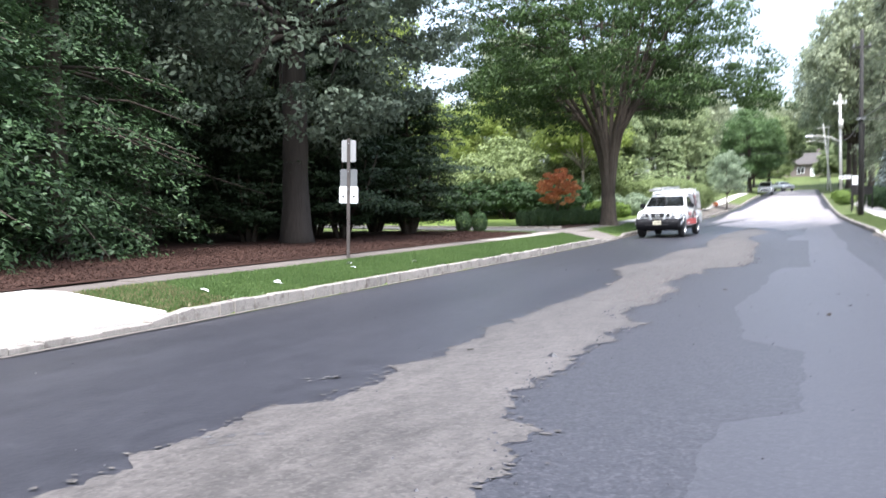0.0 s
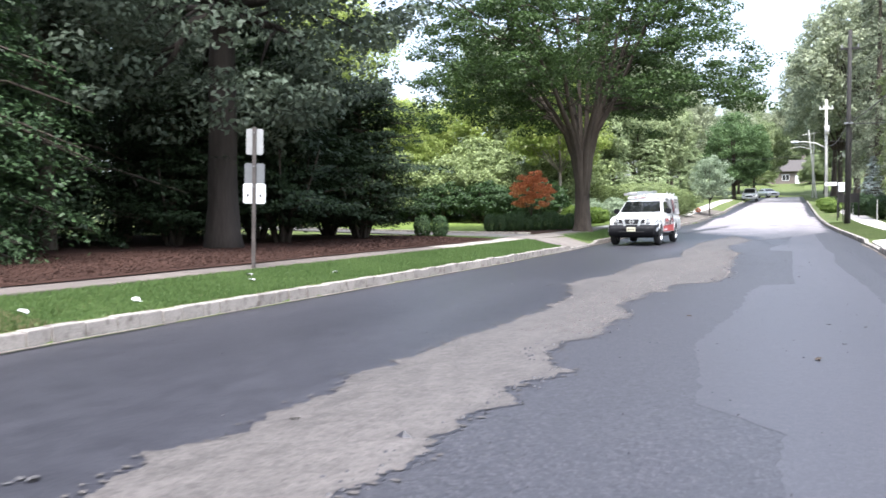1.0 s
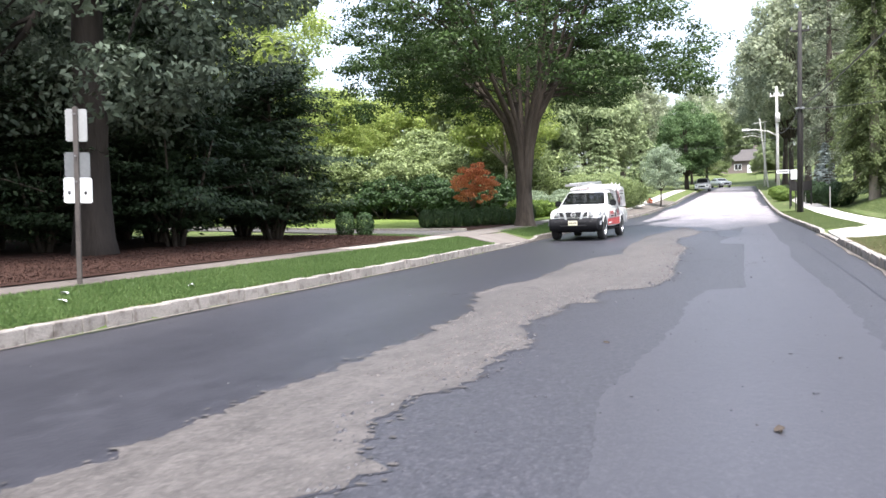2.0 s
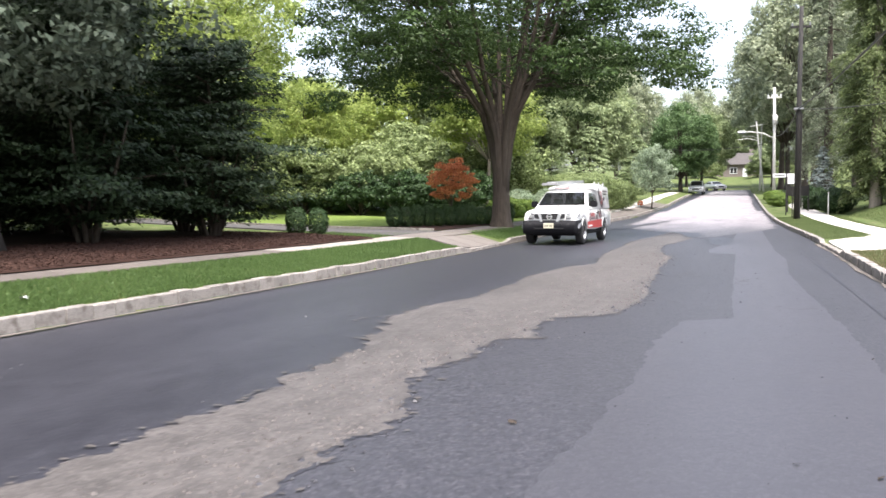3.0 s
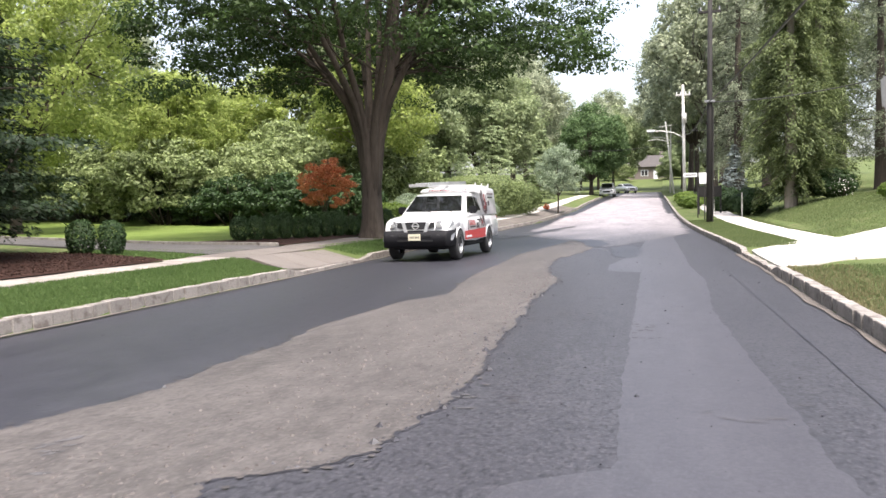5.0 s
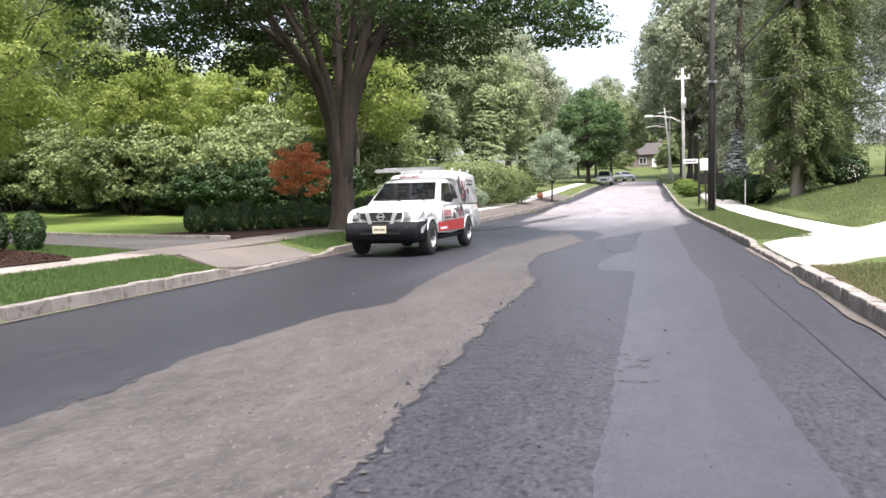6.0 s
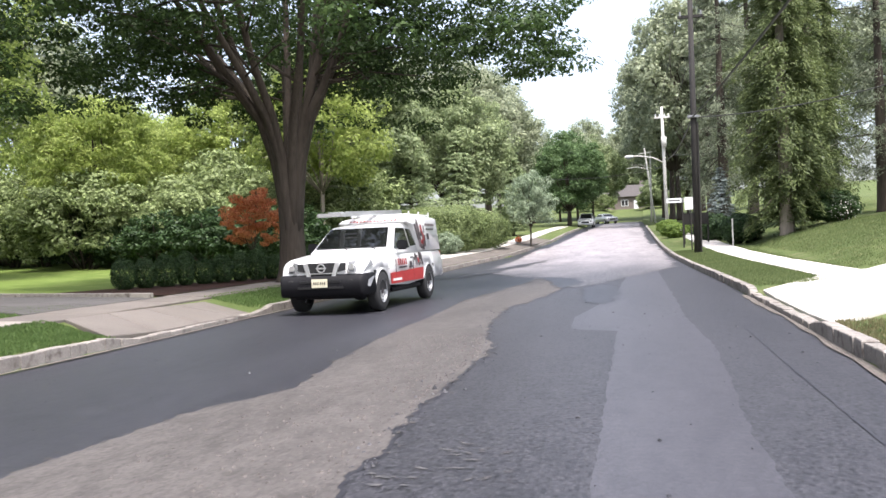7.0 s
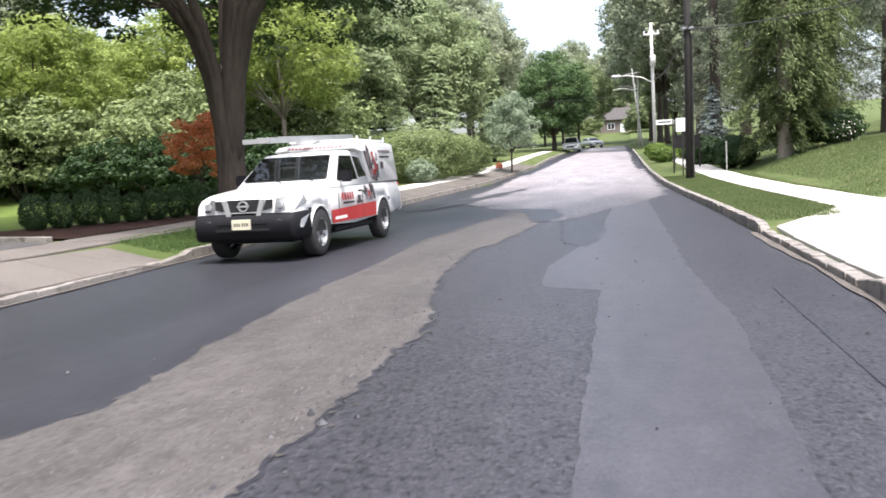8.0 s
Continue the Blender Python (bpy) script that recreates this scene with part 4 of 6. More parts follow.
for yx, yy, rz, sc_, sz_ in ((-13.9, 22.8, 70, 0.90, 0.95), (-16.4, 29.4, 160, 0.85, 0.85), (-16.6, 25.2, 250, 1.1, 1.15), (-15.6, 20.2, 25, 0.8, 0.75), (-20.0, 25.5, 100, 1.2, 1.35), (-24, 17, 10, 1.1, 1.1), (-27, 24, 80, 1.2, 1.2), (-23, 11.5, 150, 1.0, 1.0), (-26, 7, 220, 1.1, 1.1), (-31, 15, 300, 1.2, 1.2), (-21.5, 29.5, 30, 0.9, 0.9), (-20.5, 20.0, 190, 0.9, 0.9), (-17.5, 14.6, 120, 0.75, 0.6), (-18.4, 8.0, 20, 0.8, 0.6), (-19.0, 17.6, 330, 0.8, 0.65), (-22.0, 5.0, 260, 0.9, 0.7)):
    again(yew, yx, yy, rz, sc_, sz_)
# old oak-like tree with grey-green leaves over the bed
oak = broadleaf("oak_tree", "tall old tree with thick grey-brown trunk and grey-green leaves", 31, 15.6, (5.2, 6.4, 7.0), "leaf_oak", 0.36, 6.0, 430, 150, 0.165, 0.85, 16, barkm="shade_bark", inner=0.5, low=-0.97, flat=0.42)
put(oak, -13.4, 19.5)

# bright trees and shrubbery behind the lawn
bright = broadleaf("garden_tree", "tall yellow-green leafy tree behind the lawn", 41, 15.5, (6.2, 6.2, 6.6), "leaf_yellow", 0.25, 3.0, 320, 120, 0.30, 0.95, 12, group="trees behind the lawn")
put(bright, -31.0, 67.0, 0, 0.62)
again(bright, -28.0, 57.0, 130, 0.62)
again(bright, -44.0, 58.0, 90, 1.05)
again(bright, -24.5, 65.0, 200, 0.72)
again(bright, -38.0, 71.0, 300, 0.72)
again(bright, -39.0, 50.0, 30, 0.95)
glow = broadleaf("garden_tree", "tall spreading yellow-green tree beside the lawn", 44, 15.0, (6.3, 6.0, 6.6), "leaf_yellow", 0.24, 3.2, 360, 115, 0.21, 0.85, 14, group="trees behind the lawn", inner=0.55, low=-0.97)
put(glow, -27.3, 44.0)
green = broadleaf("garden_tree", "leafy mid-green tree behind the shrubs", 42, 13, (5.5, 5.5, 5.6), "leaf_mid", 0.22, 2.6, 260, 120, 0.32, 0.95, 12, group="trees behind the lawn")
put(green, -18.0, 66.0)
again(green, -13.5, 76.0, 140, 0.85)
again(green, -50.0, 66.0, 300, 1.15)
again(green, -20.0, 82.0, 20, 0.8)
again(green, 20.0, 78.0, 60, 0.6, label="leafy mid-green tree behind the bank")
again(green, 17.5, 65.0, 20, 0.5, label="leafy mid-green tree behind the bank")
again(green, 22.5, 60.0, 130, 0.55, label="leafy mid-green tree behind the bank")
again(green, 27.0, 84.0, 200, 0.7, label="leafy mid-green tree behind the bank")
again(green, -44.0, 38.0, 100, 1.1)
for gx, gy, rz, s in ((-15.0, 170.0, 10, 1.0), (-9.5, 176.0, 80, 1.15), (7.0, 166.0, 220, 0.95), (-22.0, 166.0, 45, 1.1), (12.5, 160.0, 120, 1.1), (-9.5, 226.0, 30, 0.9), (2.5, 224.0, 190, 0.95), (-3.5, 228.0, 260, 1.0), (1.6, 203.0, 75, 0.5)):
    again(green, gx, gy, rz, s, label="leafy mid-green tree beyond the cross street")
pale = broadleaf("garden_tree", "leafy green tree with a slim pale trunk", 43, 12, (4.2, 4.2, 4.2), "leaf_yellow", 0.15, 4.0, 190, 110, 0.28, 0.85, 10, barkm="pale_bark", group="trees behind the lawn")
put(pale, -15.0, 56.0, 0, 0.8)
sh = tufted("viburnum_shrub", "large spreading shrub with pale green leaves", 51, (3.1, 2.7, 2.5), "leaf_shrub", 210, 75, 0.21, 0.55, group="shrub border")
put(sh, -20.5, 55.5)
for sx, sy, rz, s in ((-24.5, 58.5, 60, 1.0), (-29.0, 61.8, 130, 1.05), (-17.0, 57.5, 200, 0.95), (-33.5, 64.0, 250, 1.1), (-22.0, 60.5, 310, 1.35), (-27.0, 64.0, 20, 1.4), (-16.0, 62.0, 100, 1.2), (-38.5, 66.0, 170, 1.15), (-32.0, 68.0, 300, 1.5), (-43.5, 68.5, 80, 1.2), (-48.0, 70.0, 10, 1.3), (-38.0, 71.0, 120, 1.6), (-27.0, 54.8, 33, 1.1), (-32.5, 58.5, 140, 1.2), (-37.0, 61.0, 220, 1.3), (-42.0, 62.5, 290, 1.5)):
    again(sh, sx, sy, rz, s)
for gx, rz in ((-17.0, 0), (-12.5, 70), (-8.5, 150), (0.5, 220), (4.0, 40), (8.0, 300)):
    again(sh, gx, 204.0 + 0.2 * gx, rz, 0.85, label="pale green shrub before the far house")
rho = tufted("rhododendron", "round dark green rhododendron bush", 52, (1.9, 1.8, 1.5), "leaf_box", 120, 60, 0.18, 0.42)
put(rho, -19.0, 52.6)
again(rho, -25.5, 57.0, 50, 0.95)
again(rho, -15.6, 53.6, 100, 1.0)
again(rho, -31.0, 61.2, 190, 0.9)
for rx_, ry_, rz, sc_ in ((-22.3, 53.6, 20, 1.0), (-28.6, 56.2, 140, 1.0), (-34.5, 58.6, 250, 1.1), (-17.2, 52.0, 310, 0.8), (-25.0, 54.6, 80, 0.8), (-39.5, 60.5, 60, 1.1)):
    again(rho, rx_, ry_, rz, sc_)
maple = broadleaf("japanese_maple", "small japanese maple with rust-red leaves", 61, 4.0, (2.0, 1.9, 1.7), "leaf_red", 0.07, 0.7, 95, 85, 0.14, 0.42, 9, inner=0.35, low=-0.8, flat=0.28)
put(maple, -13.95, 47.0, 0, 0.62, sz=0.84)

# clipped box row and ball shrubs
bx = shrub("box_shrub", "clipped dark green box shrub in a mulch row", 71, (0.52, 0.50, 0.60), "leaf_box", 5200, 0.065, 3, 0.15, group="box row", boxy=2.1)
put(bx, -12.95, 37.5, 0, 0.62, sz=0.70)
for i in range(1, 12):
    again(bx, -12.95 + 0.25 * i, 37.5 + 0.56 * i, 37 * i, 0.52 + 0.05 * (i % 3), 0.64 + 0.06 * (i * 5 % 4))
ball = shrub("ball_shrub", "small round clipped shrub in mulch", 72, (0.5, 0.48, 0.56), "leaf_box", 3000, 0.085, 3, 0.12, group="pair of ball shrubs", boxy=2.4)
put(ball, -12.68, 29.75, 0, 0.62, sz=0.74)
again(ball, -12.17, 30.15, 90, 0.60, 0.72)

# beyond the truck, along the left kerb
hedge = shrub("hedge", "tall clipped green hedge beside the pavement", 81, (2.9, 2.2, 1.35), "leaf_hedge", 22000, 0.13, 8, 0.18, category="hedge", boxy=4.5)
put(hedge, -10.9, 61.5, -20, 0.92, sz=0.88)
again(hedge, -9.7, 64.6, -10, 0.72, label="lower clipped green hedge beside the tall one")
low = shrub("low_shrub", "low round grey-green shrub at the hedge's foot", 82, (1.0, 0.9, 0.75), "leaf_grey", 5000, 0.11, 4, 0.3, group="low shrubs")
put(low, -11.6, 57.0)
again(low, -12.8, 55.0, 40, 1.0)
again(low, -9.6, 59.0, 100, 0.75)
ferny = shrub("low_shrub", "low yellow-green leafy shrub", 83, (1.1, 0.9, 0.55), "leaf_bright", 4500, 0.14, 4, 0.35, group="low shrubs")
put(ferny, -12.4, 51.5)
again(ferny, -11.9, 53.4, 80, 0.85)
young = broadleaf("young_tree", "young street tree with grey-green leaves on a thin trunk", 84, 4.7, (1.9, 1.8, 2.0), "leaf_grey", 0.07, 1.1, 120, 80, 0.15, 0.40, 8, inner=0.3)
put(young, -6.95, 70.0, 0, 0.82, sz=1.02)
cone = conifer("pyramid_tree", "pale green pyramid-shaped garden tree", 85, 7.2, 2.2, "leaf_pale", 0.12, 0.5, 26, 11, 40, 0.22, 0.05, 0.2)
put(cone, -11.8, 72.0)
again(cone, -14.2, 69.0, 60, 1.05)
again(cone, -10.2, 84.0, 90, 0.95)
flower = shrub("flower_clump", "clump of orange-red flowers beside the pavement", 86, (0.40, 0.40, 0.36), "bloom_orange", 1100, 0.09, 4, 0.2, category="flowers")
put(flower, -8.0, 72.0, 0, 0.55)
rnd = broadleaf("round_tree", "large green round-headed tree on the rise", 87, 13.5, (6.0, 6.0, 6.0), "leaf_deep", 0.3, 2.0, 260, 90, 0.36, 1.0, 10, low=-0.9)
put(rnd, -8.6, 116.0, 0, 0.78)
again(rnd, -9.6, 128.0, 150, 0.85)

# the right-hand side: spruces, birches and the wood behind
spr = conifer("spruce", "tall spruce with hanging olive-green sprays and a pale trunk", 91, 19, 2.9, "leaf_spruce", 0.27, 1.3, 48, 12, 170, 0.21, 0.5, 0.8, barkm="pale_bark", top=0.2, group="spruces", slim=0.26, open_=0.18, wid=0.16, vary=0.5)
put(spr, 6.3, 59.8)
again(spr, 9.0, 68.0, 130, 1.15)
dsp = conifer("spruce", "tall dark spruce with sparse grey-green boughs", 92, 22, 3.4, "leaf_fir", 0.35, 3.0, 38, 9, 90, 0.22, 0.35, 0.7, top=0.15, group="spruces", slim=0.28, open_=0.32, wid=0.2)
put(dsp, 5.4, 80.0)
again(dsp, 8.5, 90.0, 90, 1.1)
again(dsp, 12.0, 78.0, 30, 1.15)
again(dsp, 6.2, 103.0, 200, 1.05)
again(dsp, 17.0, 70.0, 260, 0.8)
again(dsp, 13.8, 57.0, 300, 0.8)
again(dsp, 11.2, 63.0, 120, 0.75)
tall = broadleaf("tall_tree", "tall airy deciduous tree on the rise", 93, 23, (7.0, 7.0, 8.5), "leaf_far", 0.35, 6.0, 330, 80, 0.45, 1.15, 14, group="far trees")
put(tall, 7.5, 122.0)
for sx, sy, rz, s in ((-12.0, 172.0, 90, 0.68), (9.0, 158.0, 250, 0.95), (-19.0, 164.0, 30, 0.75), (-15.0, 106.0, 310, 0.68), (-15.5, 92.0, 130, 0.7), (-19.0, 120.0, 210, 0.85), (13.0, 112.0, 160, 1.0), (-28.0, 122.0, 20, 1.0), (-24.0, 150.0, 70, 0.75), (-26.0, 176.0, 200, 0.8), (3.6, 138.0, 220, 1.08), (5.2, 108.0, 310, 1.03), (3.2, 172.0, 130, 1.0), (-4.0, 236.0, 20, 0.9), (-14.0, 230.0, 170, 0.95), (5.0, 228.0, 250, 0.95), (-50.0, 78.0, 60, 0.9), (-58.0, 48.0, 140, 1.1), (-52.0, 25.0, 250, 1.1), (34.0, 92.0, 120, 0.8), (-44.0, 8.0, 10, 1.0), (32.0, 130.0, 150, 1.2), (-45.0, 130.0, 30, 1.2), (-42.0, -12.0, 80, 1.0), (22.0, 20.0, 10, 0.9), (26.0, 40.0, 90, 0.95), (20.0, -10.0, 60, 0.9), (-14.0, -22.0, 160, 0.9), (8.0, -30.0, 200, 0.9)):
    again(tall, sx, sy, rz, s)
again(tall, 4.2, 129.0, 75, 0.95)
blue = conifer("blue_spruce", "small pale blue spruce on the lawn", 94, 4.6, 1.4, "leaf_blue", 0.08, 0.2, 22, 8, 22, 0.2, 0.05, 0.1)
put(blue, 4.5, 72.0, 0, 0.9)
hyd = shrub("hydrangea", "dark green bush by the spruce trunks", 95, (1.5, 1.2, 0.9), "leaf_box", 6000, 0.16, 4, 0.3, group="bushes under the spruces")
put(hyd, 8.3, 60.0, 0, 0.8)
again(hyd, 4.6, 62.5, 60, 0.8)
again(hyd, 3.6, 67.0, 130, 0.8)
again(hyd, 12.5, 53.0, 200, 1.1)
again(hyd, 17.0, 55.0, 40, 1.2)
again(hyd, 15.0, 60.0, 90, 1.3)
fl2 = shrub("flowering_bush", "bush with white flower heads on the bank", 96, (1.1, 1.0, 0.9), "bloom", 130, 0.13, 4, 0.3)
put(fl2, 8.6, 59.4, 0, 0.62)
again(fl2, 13.5, 47.0, 70, 1.0)
lowr = shrub("low_shrub", "low yellow-green shrub beside the kerb", 97, (0.8, 1.0, 0.5), "leaf_bright", 3000, 0.13, 4, 0.3, group="low shrubs")
put(lowr, 1.5, 79.0)
again(lowr, 1.7, 73.0, 50, 0.9)
for bx_, by_, rz in ((9.2, 51.5, 0), (11.0, 50.2, 60), (12.8, 49.0, 120), (14.6, 47.9, 200), (10.2, 53.6, 260), (12.2, 52.0, 320)):
    again(ferny, bx_, by_, rz, 0.62, label="low ground-covering plant on the bank")
again(lowr, 3.4, 76.0, 120, 1.1)


# ---- the service truck: origin on the ground under the front axle, y to its rear ----
def lerp_tab(v, a, b):
    return float(np.interp(v, a, b))


def slab(bm, prof, half, slices, drop):
    """Loft a side profile of (y, z) across the width: half(y, z) is the half width, slices are (fraction, edge drop)."""
    rings = []
    for s, dr in slices:
        rings.append([bm.verts.new((s * half(y, z), y, z - dr * drop(y, z))) for y, z in prof])
    n = len(prof)
    for a, b in zip(rings, rings[1:]):
        for k in range(n):
            bm.faces.new((a[k], a[(k + 1) % n], b[(k + 1) % n], b[k]))
    f0 = bm.faces.new(rings[0])
    f1 = bm.faces.new(rings[-1][::-1])
    bmesh.ops.recalc_face_normals(bm, faces=bm.faces[:])
    bmesh.ops.triangulate(bm, faces=[f0, f1])
    return bm


EDGE = ((-1, 1), (-0.965, 0.35), (-0.90, 0.1), (-0.6, 0), (0, -0.15), (0.6, 0), (0.90, 0.1), (0.965, 0.35), (1, 1))


def arch(cy, r, z0, n=9, back=True):
    """Points over a wheel from its rear foot to its front foot."""
    a0 = math.asin((z0 - 0.37) / r)
    return [(cy + r * math.cos(a0 + (math.pi - 2 * a0) * k / n), 0.37 + r * math.sin(a0 + (math.pi - 2 * a0) * k / n)) for k in range(n + 1)]


def poly_panel(bm, pts, thick):
    """A thin panel from 3D corners, pushed out along its normal."""
    vs = [Vector(p) for p in pts]
    nrm = (vs[1] - vs[0]).cross(vs[2] - vs[0]).normalized()
    a = [bm.verts.new(v) for v in vs]
    b = [bm.verts.new(v + nrm * thick) for v in vs]
    bm.faces.new(a[::-1])
    bm.faces.new(b)
    for k in range(len(a)):
        bm.faces.new((a[k], a[(k + 1) % len(a)], b[(k + 1) % len(a)], b[k]))
    return bm


def lathe(bm, prof, n=28):
    """Turn a profile of (radius, x) about the x axis."""
    rings = [[bm.verts.new((x, r * math.cos(k * math.tau / n), r * math.sin(k * math.tau / n))) for k in range(n)] for r, x in prof]
    for a, b in zip(rings, rings[1:]):
        for k in range(n):
            bm.faces.new((a[k], a[(k + 1) % n], b[(k + 1) % n], b[k]))
    bmesh.ops.recalc_face_normals(bm, faces=bm.faces[:])
    return bm


def wheel_of(parent, x, y, r=0.37, w=0.24, rimm="alloy"):
    s = 1 if x > 0 else -1
    bm = bmesh.new()
    lathe(bm, ((r * 0.60, -w / 2), (r * 0.86, -w / 2), (r * 0.97, -w * 0.4), (r, -w * 0.25), (r, w * 0.25), (r * 0.97, w * 0.4), (r * 0.86, w / 2), (r * 0.60, w / 2)))
    wh = part("wheel", bm, M["tyre"], parent, "black rubber tyre", True)
    wh.location = (x, y, r)
    bm = bmesh.new()
    lathe(bm, ((r * 0.62, -w * 0.45 * s), (r * 0.62, w * 0.48 * s), (r * 0.57, w * 0.48 * s), (r * 0.55, w * 0.2 * s)))
    for k in range(6):
        a = k * math.tau / 6
        c, d = math.cos(a), math.sin(a)
        for q in ((0.10, 0.57),):
            vs = []
            for rr, hw in ((r * q[0], 0.045), (r * q[1], 0.032)):
                for sg in (-1, 1):
                    for xx in (w * 0.18 * s, w * 0.36 * s):
                        vs.append(bm.verts.new((xx, rr * c - sg * hw * d, rr * d + sg * hw * c)))
            for f in ((0, 1, 3, 2), (4, 6, 7, 5), (0, 4, 5, 1), (2, 3, 7, 6), (1, 5, 7, 3), (0, 2, 6, 4)):
                bm.faces.new([vs[i] for i in f])
    rim = part("rim", bm, M[rimm], wh, "silver spoked wheel rim")
    bm = bmesh.new()
    lathe(bm, ((0.001, w * 0.42 * s), (r * 0.13, w * 0.42 * s), (r * 0.17, w * 0.36 * s), (r * 0.17, w * 0.1 * s)), 14)
    part("hub_cap", bm, M["grey_ink"], wh)
    bm = bmesh.new()
    lathe(bm, ((0.001, w * 0.02 * s), (r * 0.56, w * 0.02 * s), (r * 0.56, 0.0)), 20)
    part("brake_disc", bm, M["dark_plastic"], wh)
    return wh


def service_truck():
    t = thing("pickup_truck", "white pickup truck with tall cap, ladder rack and red side stripe", "truck")
    prof = [(-0.80, 0.60), (-0.83, 0.78), (-0.80, 0.93), (-0.70, 1.00), (-0.40, 1.06), (0.10, 1.11), (0.58, 1.15), (1.6, 1.13), (2.60, 1.13), (3.5, 1.12), (4.30, 1.11), (4.35, 0.85), (4.33, 0.55), (4.0, 0.50)]
    prof += arch(3.2, 0.445, 0.47) + [(1.6, 0.42)] + arch(0.0, 0.445, 0.47) + [(-0.62, 0.52)]

    def half(y, z):
        h = 0.915 - 0.11 * max(0, (-0.25 - y) / 0.58) ** 2
        h -= 0.05 * max(0, (z - 0.86) / 0.28)
        return h - 0.02 * max(0, (0.6 - z) / 0.2)
    part("body", slab(bmesh.new(), prof, half, EDGE, lambda y, z: 0.055 if z > 0.9 else (0.0 if z < 0.7 else 0.02)), M["white_paint"], t, "glossy white painted body", True)

    # cab
    def chalf(y, z):
        return 0.865 - 0.165 * (z - 1.1) / 0.6
    cab = part("cab", slab(bmesh.new(), [(0.50, 1.08), (0.62, 1.16), (1.24, 1.62), (1.42, 1.695), (1.9, 1.735), (2.40, 1.73), (2.56, 1.66), (2.66, 1.08)], chalf, EDGE, lambda y, z: 0.05 if z > 1.6 else 0.0), M["white_paint"], t, "white extended cab", True)
    # cap over the bed
    def khalf(y, z):
        return 0.870 - 0.085 * max(0, (z - 1.1)) / 0.85
    cap = part("cap", slab(bmesh.new(), [(2.52, 1.12), (2.42, 1.70), (2.02, 1.76), (2.24, 1.85), (2.46, 1.895), (3.4, 1.91), (4.18, 1.895), (4.30, 1.84), (4.36, 1.12)], khalf, EDGE, lambda y, z: 0.07 if z > 1.86 else 0.0), M["white_paint"], t, "tall white cap over the bed", True)
    part("seam", box(bmesh.new(), -0.874, 2.66, 1.113, 0.874, 4.33, 1.119), M["sign_pale"], cap)
    # glass with dark cab behind
    def pane(name, pts, inset=0.0, label="dark tinted window glass"):
        bm = bmesh.new()
        poly_panel(bm, pts, 0.004)
        part("lining", bm, M["lining"], cab)
        bm = bmesh.new()
        v = [Vector(p) for p in pts]
        n = (v[1] - v[0]).cross(v[2] - v[0]).normalized()
        poly_panel(bm, [p + n * 0.010 for p in v], 0.005)
        g = part(name, bm, M["glass"], cab, label)
        g.visible_shadow = False
        return g
    zs = lambda y: lerp_tab(y, (0.62, 1.24), (1.16, 1.62))
    ws = [(-0.77, 0.70, zs(0.70)), (0.77, 0.70, zs(0.70)), (0.645, 1.235, zs(1.235)), (-0.645, 1.235, zs(1.235))]
    ws = [(x, y - 0.012, z + 0.016) for x, y, z in ws]
    pane("windshield", ws, label="dark windshield reflecting trees")
    for s in (1, -1):
        def side(pts):
            q = [(s * (chalf(0, z) + 0.004), y, z) for y, z in pts]
            return q if s > 0 else q[::-1]
        pane("side_window", side(((0.93, 1.19), (1.95, 1.19), (1.95, 1.62), (1.40, 1.62))))
        pane("quarter_window", side(((2.06, 1.22), (2.46, 1.24), (2.36, 1.58), (2.06, 1.61))))
        # mirror
        bm = bmesh.new()
        box(bm, s * 0.88 if s > 0 else -1.10, 0.98, 1.16, s * 1.10 if s > 0 else -0.88, 1.10, 1.36, 0.03)
        part("mirror", bm, M["dark_plastic"], t, "black door mirror")
        # door panel lines
        for y0 in (0.82, 2.00):
            part("door_gap", box(bmesh.new(), s * 0.909 - 0.004, y0, 0.50, s * 0.909 + 0.010, y0 + 0.008, 0.98), M["grey_ink"], t)
        part("door_handle", box(bmesh.new(), s * 0.915 - 0.01, 1.80, 0.965, s * 0.915 + 0.018, 1.96, 0.995, 0.008), M["dark_plastic"], t, "dark door handle")
        # headlight wrapped round the corner
        hl = [(0.50, -0.83, 0.79), (0.80, -0.735, 0.785), (0.872, -0.44, 0.90), (0.835, -0.43, 1.01), (0.51, -0.775, 0.985)]
        q = [(s * x, y, z) for x, y, z in hl]
        bm = bmesh.new()
        a = [bm.verts.new(p) for p in q]
        b = [bm.verts.new((p[0] + s * 0.025, p[1] - 0.05, p[2] + 0.006)) for p in q]
        bm.faces.new(b)
        for k in range(5):
            bm.faces.new((a[k], a[(k + 1) % 5], b[(k + 1) % 5], b[k]))
        bmesh.ops.recalc_face_normals(bm, faces=bm.faces[:])
        hd = part("headlight", bm, M["lamp_glass"], t, "clear headlight")
        part("bulb", box(bmesh.new(), s * 0.60 - 0.06, -0.88, 0.835, s * 0.60 + 0.06, -0.855, 0.94, 0.02), M["chrome"], hd)
        # side vents of the grille
        bm = bmesh.new()
        poly_panel(bm, [(s * 0.32, -0.845, 0.80), (s * 0.48, -0.84, 0.83), (s * 0.49, -0.825, 0.965), (s * 0.38, -0.825, 0.965)][::s], 0.02)
        part("grille_vent", bm, M["black"], t)
        bm = bmesh.new()
        poly_panel(bm, [(s * 0.21, -0.85, 0.72), (s * 0.29, -0.85, 0.72), (s * 0.37, -0.825, 0.97), (s * 0.28, -0.825, 0.97)][::s], 0.035)
        part("grille_strut", bm, M["chrome"], t, "chrome grille strut")
